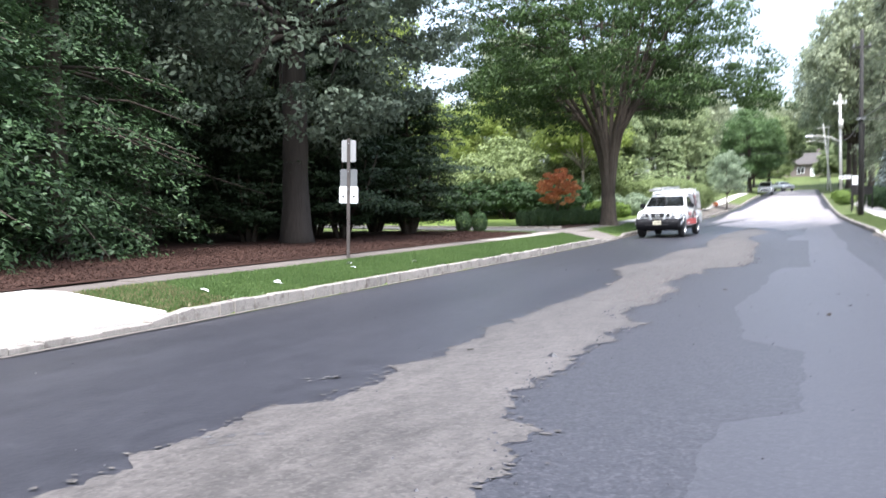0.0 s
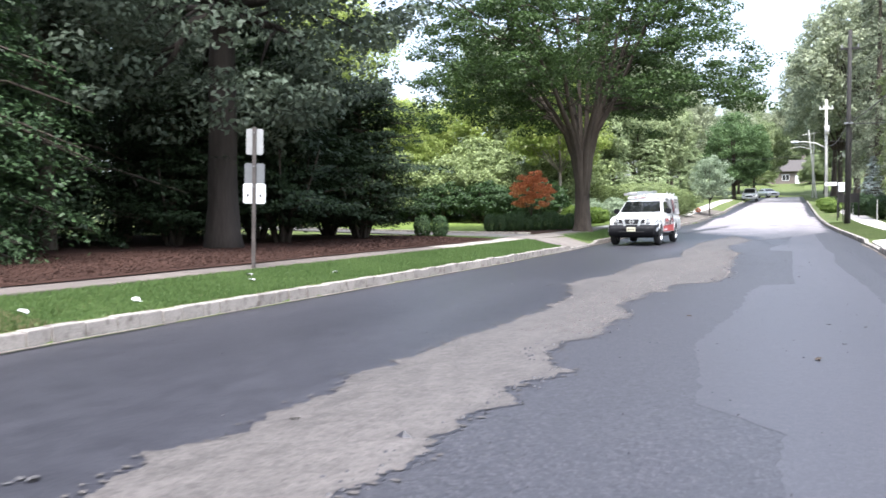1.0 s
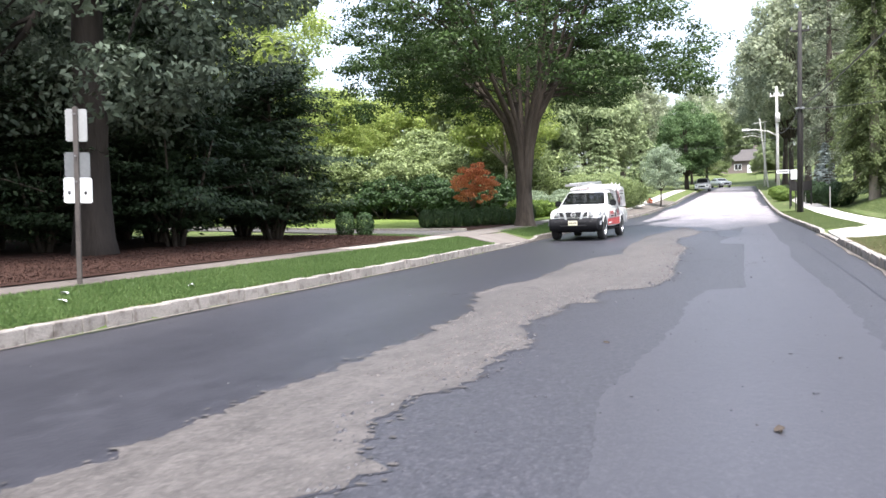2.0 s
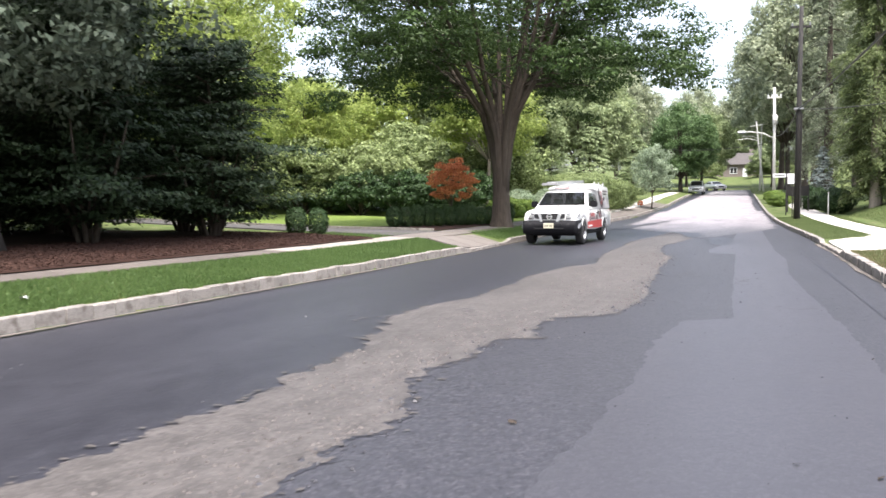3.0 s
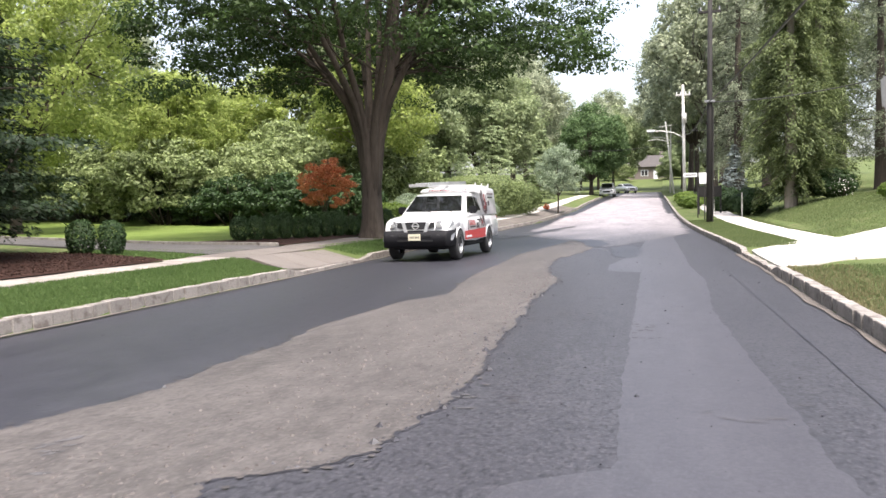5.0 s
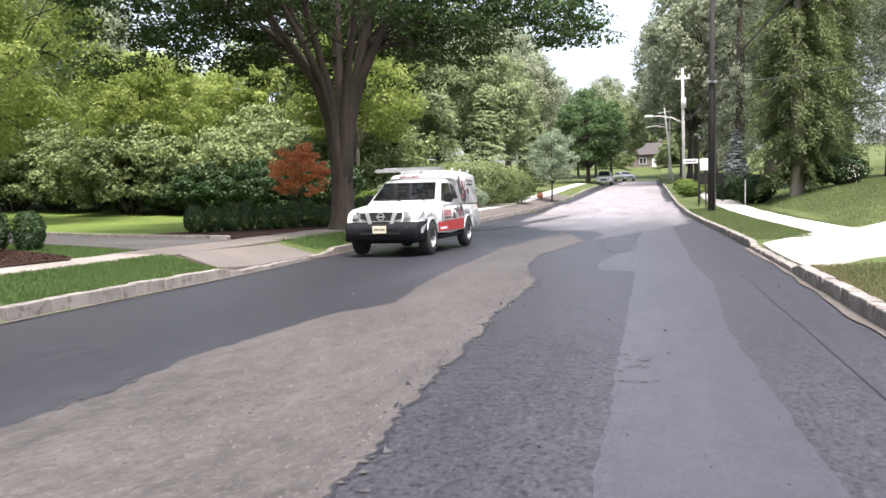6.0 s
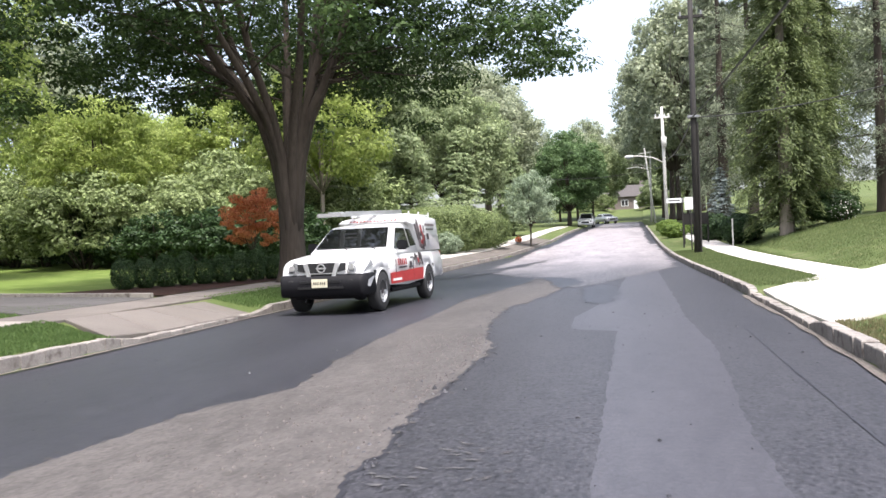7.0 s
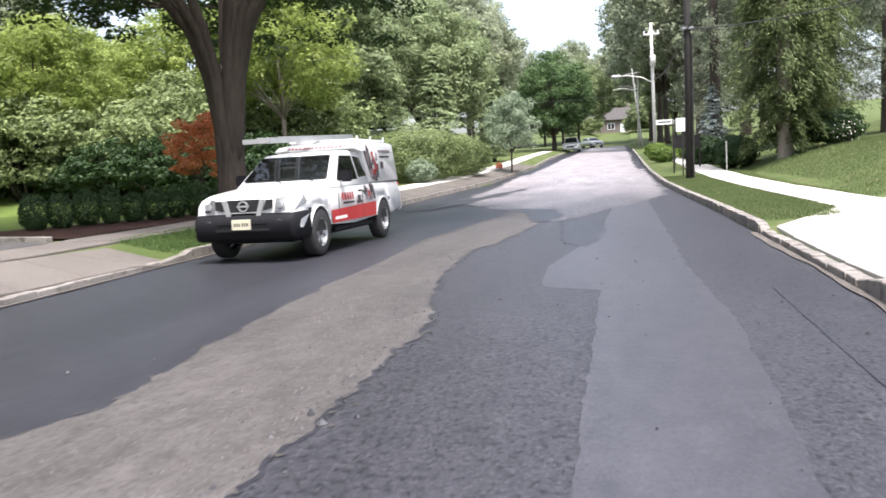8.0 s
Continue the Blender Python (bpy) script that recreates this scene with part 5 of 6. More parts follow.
        # fender flares
        for cy in (0.0, 3.2):
            pts = [(s * 0.905, cy + 0.442 * math.cos(a), 0.37 + 0.442 * math.sin(a)) for a in np.linspace(0.25, math.pi - 0.25, 12)]
            part("arch_lip", tube(bmesh.new(), pts, [0.016] * 12, 6), M["white_paint"], t, smooth=True)
        # red lower stripe and plain marks on the side
        bm = bmesh.new()
        st = [(s * 0.912, y, z) for y, z in ((0.49, 0.485), (2.72, 0.485), (2.74, 0.745), (0.47, 0.70))]
        poly_panel(bm, st if s > 0 else st[::-1], 0.006)
        part("stripe", bm, M["red_film"], t, "red lower side stripe")
        for (y0, y1, z0, z1, mk) in ((1.02, 1.56, 0.775, 0.815, "grey_ink"), (1.70, 1.98, 0.76, 0.80, "grey_ink"), (1.76, 1.92, 0.80, 0.90, "grey_ink"), (0.60, 1.15, 0.535, 0.585, "white_paint")):
            bm = bmesh.new()
            off = 0.9185 if mk == "white_paint" else 0.9135
            z_in = lambda z: 0.05 * max(0, (z - 0.86) / 0.28)
            q = [(s * (off - z_in(z)), y, z) for y, z in ((y0, z0), (y1, z0), (y1, z1), (y0, z1))]
            poly_panel(bm, q if s > 0 else q[::-1], 0.004)
            part("marking", bm, M[mk], t)
        for k in range(5):
            bm = bmesh.new()
            y0 = 0.98 + 0.125 * k
            q = [(s * 0.9135, y0, 0.84), (s * 0.9135, y0 + 0.07, 0.84), (s * 0.898, y0 + 0.07, 0.975), (s * 0.898, y0, 0.975)]
            poly_panel(bm, q if s > 0 else q[::-1], 0.004)
            part("marking", bm, M["ink_red"], t)
        for (y0, z0, w_, h_, mk, sk) in ((2.60, 1.35, 0.10, 0.36, "grey_ink", 0.16), (2.74, 1.16, 0.12, 0.30, "grey_ink", 0.10), (2.92, 1.50, 0.10, 0.20, "ink_red", 0.05), (2.86, 1.26, 0.16, 0.10, "ink_red", 0.04), (3.06, 1.20, 0.10, 0.26, "grey_ink", -0.05), (2.70, 1.60, 0.09, 0.22, "pale_ink", 0.10), (2.98, 1.22, 0.14, 0.34, "pale_ink", 0.06), (2.84, 1.44, 0.08, 0.12, "grey_ink", -0.04), (3.12, 1.52, 0.07, 0.16, "pale_ink", 0.0), (2.66, 1.20, 0.20, 0.50, "pale_ink", 0.14), (3.02, 1.34, 0.12, 0.16, "ink_red", 0.05), (3.3, 1.68, 0.75, 0.05, "pale_ink", 0.0), (3.35, 1.58, 0.6, 0.04, "grey_ink", 0.0), (3.35, 1.36, 0.16, 0.14, "grey_ink", 0.0), (2.72, 1.36, 0.13, 0.40, "grey_ink", 0.12), (2.86, 1.13, 0.17, 0.22, "grey_ink", -0.06)):
            bm = bmesh.new()
            q = [(s * (khalf(0, z) + 0.011), y, z) for y, z in ((y0, z0), (y0 + w_, z0), (y0 + w_ - sk, z0 + h_), (y0 - sk, z0 + h_))]
            poly_panel(bm, q if s > 0 else q[::-1], 0.004)
            part("marking", bm, M[mk], cap)
        for (y0, z0, w_, h_, mk) in ((2.64, 0.80, 0.09, 0.26, "grey_ink"), (2.52, 0.80, 0.07, 0.28, "pale_ink"), (2.36, 0.86, 0.08, 0.10, "ink_red"), (2.20, 0.80, 0.10, 0.07, "pale_ink"), (2.42, 0.78, 0.06, 0.16, "grey_ink"), (2.30, 0.80, 0.10, 0.22, "pale_ink"), (2.10, 0.90, 0.07, 0.08, "grey_ink"), (2.50, 0.92, 0.18, 0.16, "grey_ink"), (2.20, 0.94, 0.10, 0.12, "grey_ink")):
            bm = bmesh.new()
            q = [(s * (0.918 - 0.05 * max(0, (z - 0.86) / 0.28)), y, z) for y, z in ((y0, z0), (y0 + w_, z0), (y0 + w_ - 0.03, z0 + h_), (y0 - 0.03, z0 + h_))]
            poly_panel(bm, q if s > 0 else q[::-1], 0.004)
            part("marking", bm, M[mk], t)
        wheel_of(t, s * 0.80, 0.0, 0.382)
        wheel_of(t, s * 0.80, 3.2, 0.382)
    # dark wheel wells and underside
    for cy in (0.0, 3.2):
        part("wheel_well", box(bmesh.new(), -0.90, cy - 0.43, 0.40, 0.90, cy + 0.43, 0.80), M["lining"], t)
    part("underside", box(bmesh.new(), -0.70, -0.6, 0.28, 0.70, 4.2, 0.46, 0.03), M["dark_plastic"], t)
    part("side_step", box(bmesh.new(), 0.80, 0.62, 0.33, 0.90, 2.60, 0.40, 0.03), M["dark_plastic"], t)
    # front: grille, badge, bumper, plate, wipers
    bm = bmesh.new()
    poly_panel(bm, [(-0.24, -0.84, 0.77), (0.24, -0.84, 0.77), (0.31, -0.825, 0.975), (-0.31, -0.825, 0.975)], 0.02)
    gr = part("grille", bm, M["black"], t, "black grille opening")
    bm = bmesh.new()
    lathe(bm, ((0.065, -0.01), (0.085, -0.01), (0.085, 0.012), (0.065, 0.012), (0.065, -0.01)), 22)
    bmesh.ops.rotate(bm, verts=bm.verts[:], matrix=Matrix.Rotation(radians(90), 3, "Z"))
    bmesh.ops.translate(bm, verts=bm.verts[:], vec=(0, -0.872, 0.875))
    box(bm, -0.10, -0.884, 0.860, 0.10, -0.868, 0.890, 0.004)
    part("badge", bm, M["chrome"], gr, "round chrome badge")
    part("grille_bar", box(bmesh.new(), -0.25, -0.88, 0.765, 0.25, -0.84, 0.785, 0.01), M["chrome"], t, "chrome bar under the grille")
    def bhalf(y, z):
        return 0.93 - 0.13 * max(0, (-0.45 - y) / 0.5) ** 2
    bm = slab(bmesh.new(), [(-0.45, 0.38), (-0.80, 0.33), (-0.92, 0.40), (-0.945, 0.58), (-0.92, 0.70), (-0.82, 0.765), (-0.50, 0.775), (-0.445, 0.62)], bhalf, EDGE, lambda y, z: 0.03 if z > 0.6 else -0.03)
    bp = part("bumper", bm, M["dark_plastic"], t, "black plastic front bumper", True)
    part("bumper_slot", box(bmesh.new(), -0.46, -0.955, 0.49, 0.46, -0.93, 0.535, 0.008), M["black"], bp)
    part("bumper_slot", box(bmesh.new(), -0.42, -0.955, 0.60, 0.42, -0.925, 0.65, 0.008), M["black"], bp)
    for s in (1, -1):
        bm = bmesh.new()
        poly_panel(bm, [(s * 0.70, -0.865, 0.52), (s * 0.90, -0.70, 0.50), (s * 0.925, -0.50, 0.70), (s * 0.86, -0.70, 0.62)][::s], 0.03)
        part("bumper_corner", bm, M["steel"], bp, "lighter grey bumper corner")
        bm = bmesh.new()
        lathe(bm, ((0.001, -0.01), (0.06, -0.01), (0.07, 0.0), (0.07, 0.02)), 16)
        bmesh.ops.rotate(bm, verts=bm.verts[:], matrix=Matrix.Rotation(radians(90), 3, "Z"))
        bmesh.ops.translate(bm, verts=bm.verts[:], vec=(s * 0.60, -0.925, 0.60))
        part("fog_lamp", bm, M["black"], bp)
    pl = part("number_plate", box(bmesh.new(), -0.155, -0.985, 0.52, 0.155, -0.955, 0.68, 0.004), M["plate"], t, "pale yellow number plate")
    for k in range(6):
        x0 = -0.115 + 0.04 * k + (0.012 if k > 2 else 0)
        part("plate_bar", box(bmesh.new(), x0, -0.989, 0.575, x0 + 0.022, -0.984, 0.625), M["black"], pl)
    for s in (1, -1):
        bm = bmesh.new()
        tube(bm, ((0.25 + 0.3 * s, 0.64, 1.19), (0.0 + 0.3 * s, 0.80, 1.30), (-0.2 + 0.3 * s, 0.76, 1.275)), (0.010, 0.008, 0.006), 5)
        part("wiper", bm, M["black"], t)
    # text band on the cap's forehead, as bars
    for k in range(14):
        x0 = -0.56 + 0.080 * k
        zf = lambda y: lerp_tab(y, (2.02, 2.24), (1.76, 1.85))
        bm = bmesh.new()
        poly_panel(bm, [(x0, 2.07, zf(2.07) + 0.008), (x0 + 0.045, 2.07, zf(2.07) + 0.008), (x0 + 0.045, 2.13 + 0.03 * (k % 3 == 1), zf(2.13 + 0.03 * (k % 3 == 1)) + 0.010), (x0, 2.13 + 0.03 * (k % 3 == 1), zf(2.13 + 0.03 * (k % 3 == 1)) + 0.010)], 0.004)
        part("lettering_bar", bm, M["ink_red"], cap)
    # rear bumper, tail lamps
    part("rear_bumper", box(bmesh.new(), -0.86, 4.34, 0.48, 0.88, 4.52, 0.66, 0.03), M["chrome"], t, "chrome rear bumper")
    for s in (1, -1):
        part("tail_light", box(bmesh.new(), s * 0.83 - 0.05, 4.33, 0.78, s * 0.83 + 0.05, 4.36, 1.08, 0.01), M["red_film"], t)
    # ladder rack
    bm = bmesh.new()
    for yy in (2.55, 3.3, 4.1):
        tube(bm, ((-0.70, yy, 1.83), (-0.66, yy, 1.935), (0.66, yy, 1.935), (0.70, yy, 1.83)), [0.022] * 4, 6)
        for sx in (-0.68, 0.68):
            tube(bm, ((sx, yy, 1.92), (sx, yy, 2.01)), [0.018] * 2, 6)
    for sx in (-0.66, 0.66):
        tube(bm, ((sx, 2.45, 1.935), (sx, 4.2, 1.935)), [0.018] * 2, 6)
    part("roof_rack", bm, M["white_paint"], t, "white tubular ladder rack")
    return t


truck = service_truck()
truck.matrix_basis = pose(-5.90, 34.3, 0.014, 0, 0, -1.5)


def ladder():
    t = thing("extension_ladder", "long aluminium extension ladder on the truck's rack", "ladder")
    for k, (x0, y0, y1, z0) in enumerate(((-0.52, 0.35, 4.35, 1.956), (-0.48, 0.75, 4.45, 1.985))):
        w = 0.44 - 0.08 * k
        for sx in (0, w):
            part("rail", box(bmesh.new(), x0 + sx - 0.018, y0, z0, x0 + sx + 0.018, y1, z0 + 0.075, 0.006), M["aluminium"], t, "aluminium side rail")
        n = int((y1 - y0) / 0.305)
        for i in range(n):
            bm = bmesh.new()
            y = y0 + 0.15 + i * 0.305
            tube(bm, ((x0, y, z0 + 0.038), (x0 + w, y, z0 + 0.038)), [0.017] * 2, 6)
            part("rung", bm, M["aluminium"], t)
    part("end_cap", box(bmesh.new(), -0.55, 0.31, 1.952, -0.05, 0.36, 2.036, 0.01), M["sign_pale"], t)
    return t


lad = ladder()
lad.matrix_basis = truck.matrix_basis @ pose(0, 2.55, 1.955, 2.2, 0, 0) @ pose(0, -2.55, -1.955)


# ---- street furniture ----
def sign_post_left():
    t = thing("parking_sign", "rusty steel post with three small parking signs on the verge", "road sign")
    bm = bmesh.new()
    box(bm, -0.032, -0.02, -0.4, 0.032, 0.02, 2.62)
    part("post", bm, M["rust_steel"], t, "rusty steel channel post")
    for cz, w, h, mk, lab in ((2.36, 0.305, 0.46, "sign_pale", "pale grey sign back"), (1.80, 0.36, 0.36, "sign_back", "dull grey sign plate"), (1.44, 0.40, 0.36, "sign_white", "white sign plate")):
        bm = bmesh.new()
        box(bm, -w / 2, 0.022, cz - h / 2, w / 2, 0.030, cz + h / 2)
        bmesh.ops.bevel(bm, geom=[e for e in bm.edges if abs(e.verts[0].co.y - e.verts[1].co.y) > 0.004], offset=0.016, segments=2, affect="EDGES")
        pl = part("sign_plate", bm, M[mk], t, lab)
        if mk == "sign_white":
            for x0 in (-0.14, 0.09):
                part("marking", box(bmesh.new(), x0, 0.017, cz - 0.06, x0 + 0.04, 0.021, cz - 0.01), M["black"], pl)
        part("bolt", box(bmesh.new(), -0.01, -0.045, cz + h * 0.32, 0.01, 0.034, cz + h * 0.32 + 0.02), M["steel"], pl)
    return t


t = sign_post_left()
t.matrix_basis = pose(-8.42, 13.97, float(gz(-8.42, 13.97)) - 0.05, 2, 2.2, 22) @ Matrix.Diagonal((0.92, 0.92, 0.92, 1))


def sign_post_right():
    t = thing("road_sign", "leaning dark steel post with one grey sign back", "road sign")
    part("post", box(bmesh.new(), -0.03, -0.02, -0.4, 0.03, 0.02, 2.9), M["dark_pole"], t, "dark steel channel post")
    bm = bmesh.new()
    box(bm, -0.185, 0.022, 2.42, 0.185, 0.030, 2.88)
    bmesh.ops.bevel(bm, geom=[e for e in bm.edges if abs(e.verts[0].co.y - e.verts[1].co.y) > 0.004], offset=0.04, segments=3, affect="EDGES")
    pl = part("sign_plate", bm, M["sign_back"], t, "grey back of a sign plate")
    part("bolt", box(bmesh.new(), -0.012, -0.03, 2.78, 0.012, 0.036, 2.804), M["steel"], pl)
    part("bolt", box(bmesh.new(), -0.012, -0.03, 2.50, 0.012, 0.036, 2.524), M["steel"], pl)
    return t


t = sign_post_right()
t.matrix_basis = pose(3.33, 26.7, float(gz(3.33, 26.7)) - 0.05, 0, -3.8, 12)


def utility_pole(name, label, h, r, mk):
    t = thing(name, label, "utility pole")
    bm = bmesh.new()
    tube(bm, ((0, 0, -0.5), (0, 0, h * 0.5), (0, 0, h)), (r, r * 0.88, r * 0.72), 14)
    part("pole", bm, M[mk], t, smooth=True)
    return t


dark_pole = utility_pole("utility_pole", "dark brown wooden utility pole on the verge", 11.0, 0.145, "dark_pole")
dark_pole.matrix_basis = pose(2.07, 55.5, float(gz(2.07, 55.5)), 0, 0.6, 0)
part("bracket", box(bmesh.new(), -0.24, -0.22, 5.70, 0.24, 0.22, 5.80, 0.02), M["steel"], dark_pole, "steel cable bracket")
part("bracket", box(bmesh.new(), -0.5, -0.06, 9.9, 0.5, 0.06, 10.02, 0.01), M["dark_pole"], dark_pole, "wooden cross bracket")
bm = bmesh.new()
for sx in (-0.42, 0.0, 0.42):
    tube(bm, ((sx, 0, 10.02), (sx, 0, 10.2)), (0.04, 0.03), 8)
part("insulator", bm, M["steel"], dark_pole)
part("conduit", tube(bmesh.new(), ((0.16, -0.1, 0), (0.15, -0.1, 5.5)), (0.035, 0.035), 8), M["dark_pole"], dark_pole, "conduit up the pole")

lamp_pole = utility_pole("street_lamp", "pale weathered wooden pole with a street lamp arm", 9.7, 0.14, "pale_pole")
lamp_pole.matrix_basis = pose(1.62, 86.5, float(gz(1.62, 86.5)), 0, -0.4, 0)
bm = bmesh.new()
tube(bm, ((0, 0, 5.3), (-0.8, -0.1, 5.75), (-1.8, -0.2, 5.95), (-2.4, -0.25, 5.95)), (0.055, 0.05, 0.045, 0.045), 8)
part("lamp_arm", bm, M["pale_pole"], lamp_pole, "curved metal lamp arm", True)
bm = bmesh.new()
box(bm, -3.0, -0.42, 5.88, -2.3, -0.08, 6.06, 0.06)
lh = part("lamp_head", bm, M["sign_white"], lamp_pole, "pale grey lamp head")
part("diffuser", box(bmesh.new(), -2.9, -0.36, 5.82, -2.4, -0.14, 5.885, 0.02), M["lamp_glass"], lh)
bm = bmesh.new()
tube(bm, ((0.05, -0.33, 6.5), (0.05, -0.33, 7.3)), (0.2, 0.2), 14)
part("transformer", bm, M["pale_pole"], lamp_pole, "pale grey transformer can", True)
part("cross_arm", box(bmesh.new(), -0.6, -0.08, 8.8, 0.6, 0.06, 8.93, 0.01), M["pale_pole"], lamp_pole)
bm = bmesh.new()
for sx in (-0.5, -0.2, 0.2, 0.5):
    tube(bm, ((sx, 0, 8.93), (sx, 0, 9.15)), (0.05, 0.035), 8)
part("insulator", bm, M["sign_white"], lamp_pole)

for px, py, h, lean, lab in ((1.1, 122.0, 9.0, -6.0, "leaning weathered wooden utility pole far up the street"), (0.7, 128.0, 9.5, 1.0, "weathered wooden utility pole far up the street")):
    p = utility_pole("utility_pole", lab, h, 0.12, "pale_pole")
    p.matrix_basis = pose(px, py, float(gz(px, py)), 0, lean, 0)
    part("lamp_arm", tube(bmesh.new(), ((0, 0, h * 0.72), (-1.2, 0, h * 0.77), (-2.4, 0, h * 0.77)), (0.05, 0.05, 0.04), 6), M["pale_pole"], p)
    part("cross_arm", box(bmesh.new(), -0.8, -0.06, h * 0.93, 0.8, 0.06, h * 0.93 + 0.12), M["pale_pole"], p)


def cable(a, b, sag, r, label="black overhead cable between the poles"):
    a, b = Vector(a), Vector(b)
    pts = []
    for i in range(15):
        s = i / 14
        pts.append(a.lerp(b, s) - Vector((0, 0, sag * 4 * s * (1 - s))))
    bm = bmesh.new()
    tube(bm, pts, [r] * 15, 5)
    me = bpy.data.meshes.new("overhead_cable")
    bm.to_mesh(me)
    bm.free()
    me.materials.append(M["cable"])
    return tagged(new("overhead_cable", me), label, "cable", "overhead cables")


zb, zw = float(gz(2.07, 55.5)), float(gz(1.62, 86.5))
cable((2.1, 55.5, zb + 5.75), (1.65, 86.5, zw + 5.6), 0.5, 0.03)
cable((2.1, 55.5, zb + 5.72), (16.0, 50.0, 8.6), 0.9, 0.022, "black service cable running to a house")
cable((1.7, 55.5, zb + 10.2), (1.0, 86.5, zw + 9.1), 0.5, 0.014)
cable((2.5, 55.5, zb + 10.2), (2.3, 86.5, zw + 9.1), 0.5, 0.014)
cable((1.65, 86.5, zw + 5.6), (1.1, 122.0, float(gz(1.1, 122.0)) + 7.0), 0.6, 0.03)
cable((2.3, 86.5, zw + 9.1), (0.9, 128.0, float(gz(0.7, 128.0)) + 8.9), 0.7, 0.014)
cable((1.65, 86.5, zw + 5.9), (22.0, 84.0, zw + 6.6), 0.5, 0.02, "black service cable running to a house")
cable((2.1, 55.5, zb + 5.75), (4.0, -25.0, 5.6), 1.0, 0.03)
cable((2.3, 55.5, zb + 10.2), (4.4, -25.0, 9.8), 1.0, 0.014)
cable((1.6, 86.5, zw + 5.0), (-14.0, 96.0, zw + 6.2), 0.8, 0.02, "black cable crossing the street")


def street_name_sign():
    t = thing("street_name_sign", "dark post with a white street name plate", "road sign")
    part("post", tube(bmesh.new(), ((0, 0, -0.3), (0, 0, 2.45)), (0.035, 0.035), 8), M["dark_pole"], t)
    pl = part("name_plate", box(bmesh.new(), -0.75, -0.012, 2.2, 0.05, 0.012, 2.42, 0.004), M["sign_white"], t, "white name plate with dark bars")
    part("lettering_bar", box(bmesh.new(), -0.65, -0.016, 2.28, -0.1, -0.0125, 2.34), M["grey_ink"], pl)
    return t


t = street_name_sign()
t.matrix_basis = pose(1.75, 60.8, float(gz(1.75, 60.8)), 0, 0, 8)


def small_sign():
    t = thing("road_sign", "white square sign on a thin dark post beside the utility pole", "road sign")
    part("post", tube(bmesh.new(), ((0, 0, -0.3), (0, 0, 2.3)), (0.03, 0.03), 8), M["dark_pole"], t)
    part("sign_plate", box(bmesh.new(), -0.25, -0.04, 1.85, 0.25, -0.03, 2.4, 0.004), M["sign_white"], t, "white sign plate")
    return t


t = small_sign()
t.matrix_basis = pose(1.95, 57.4, float(gz(1.95, 57.4)))
gate = thing("garden_sign", "dark low board fixed between two posts beside the walk", "sign board")
part("board", box(bmesh.new(), -0.6, -0.03, 1.0, 0.7, 0.03, 1.6, 0.01), M["dark_pole"], gate)
for sx in (-0.55, 0.65):
    part("post", box(bmesh.new(), sx - 0.04, 0.031, -0.3, sx + 0.04, 0.10, 1.65), M["dark_pole"], gate)
gate.matrix_basis = pose(2.5, 64.5, float(gz(2.5, 64.5)))
bollard = thing("driveway_marker", "pale square wooden post beside the walk", "post")
part("post", box(bmesh.new(), -0.03, -0.03, -0.3, 0.03, 0.03, 1.25, 0.01), M["pale_pole"], bollard)
part("cap", box(bmesh.new(), -0.045, -0.045, 1.25, 0.045, 0.045, 1.29, 0.01), M["pale_pole"], bollard)
bollard.matrix_basis = pose(3.95, 60.2, float(gz(3.95, 60.2)))
copy_thing(bollard, pose(2.9, 66.5, float(gz(2.9, 66.5))))


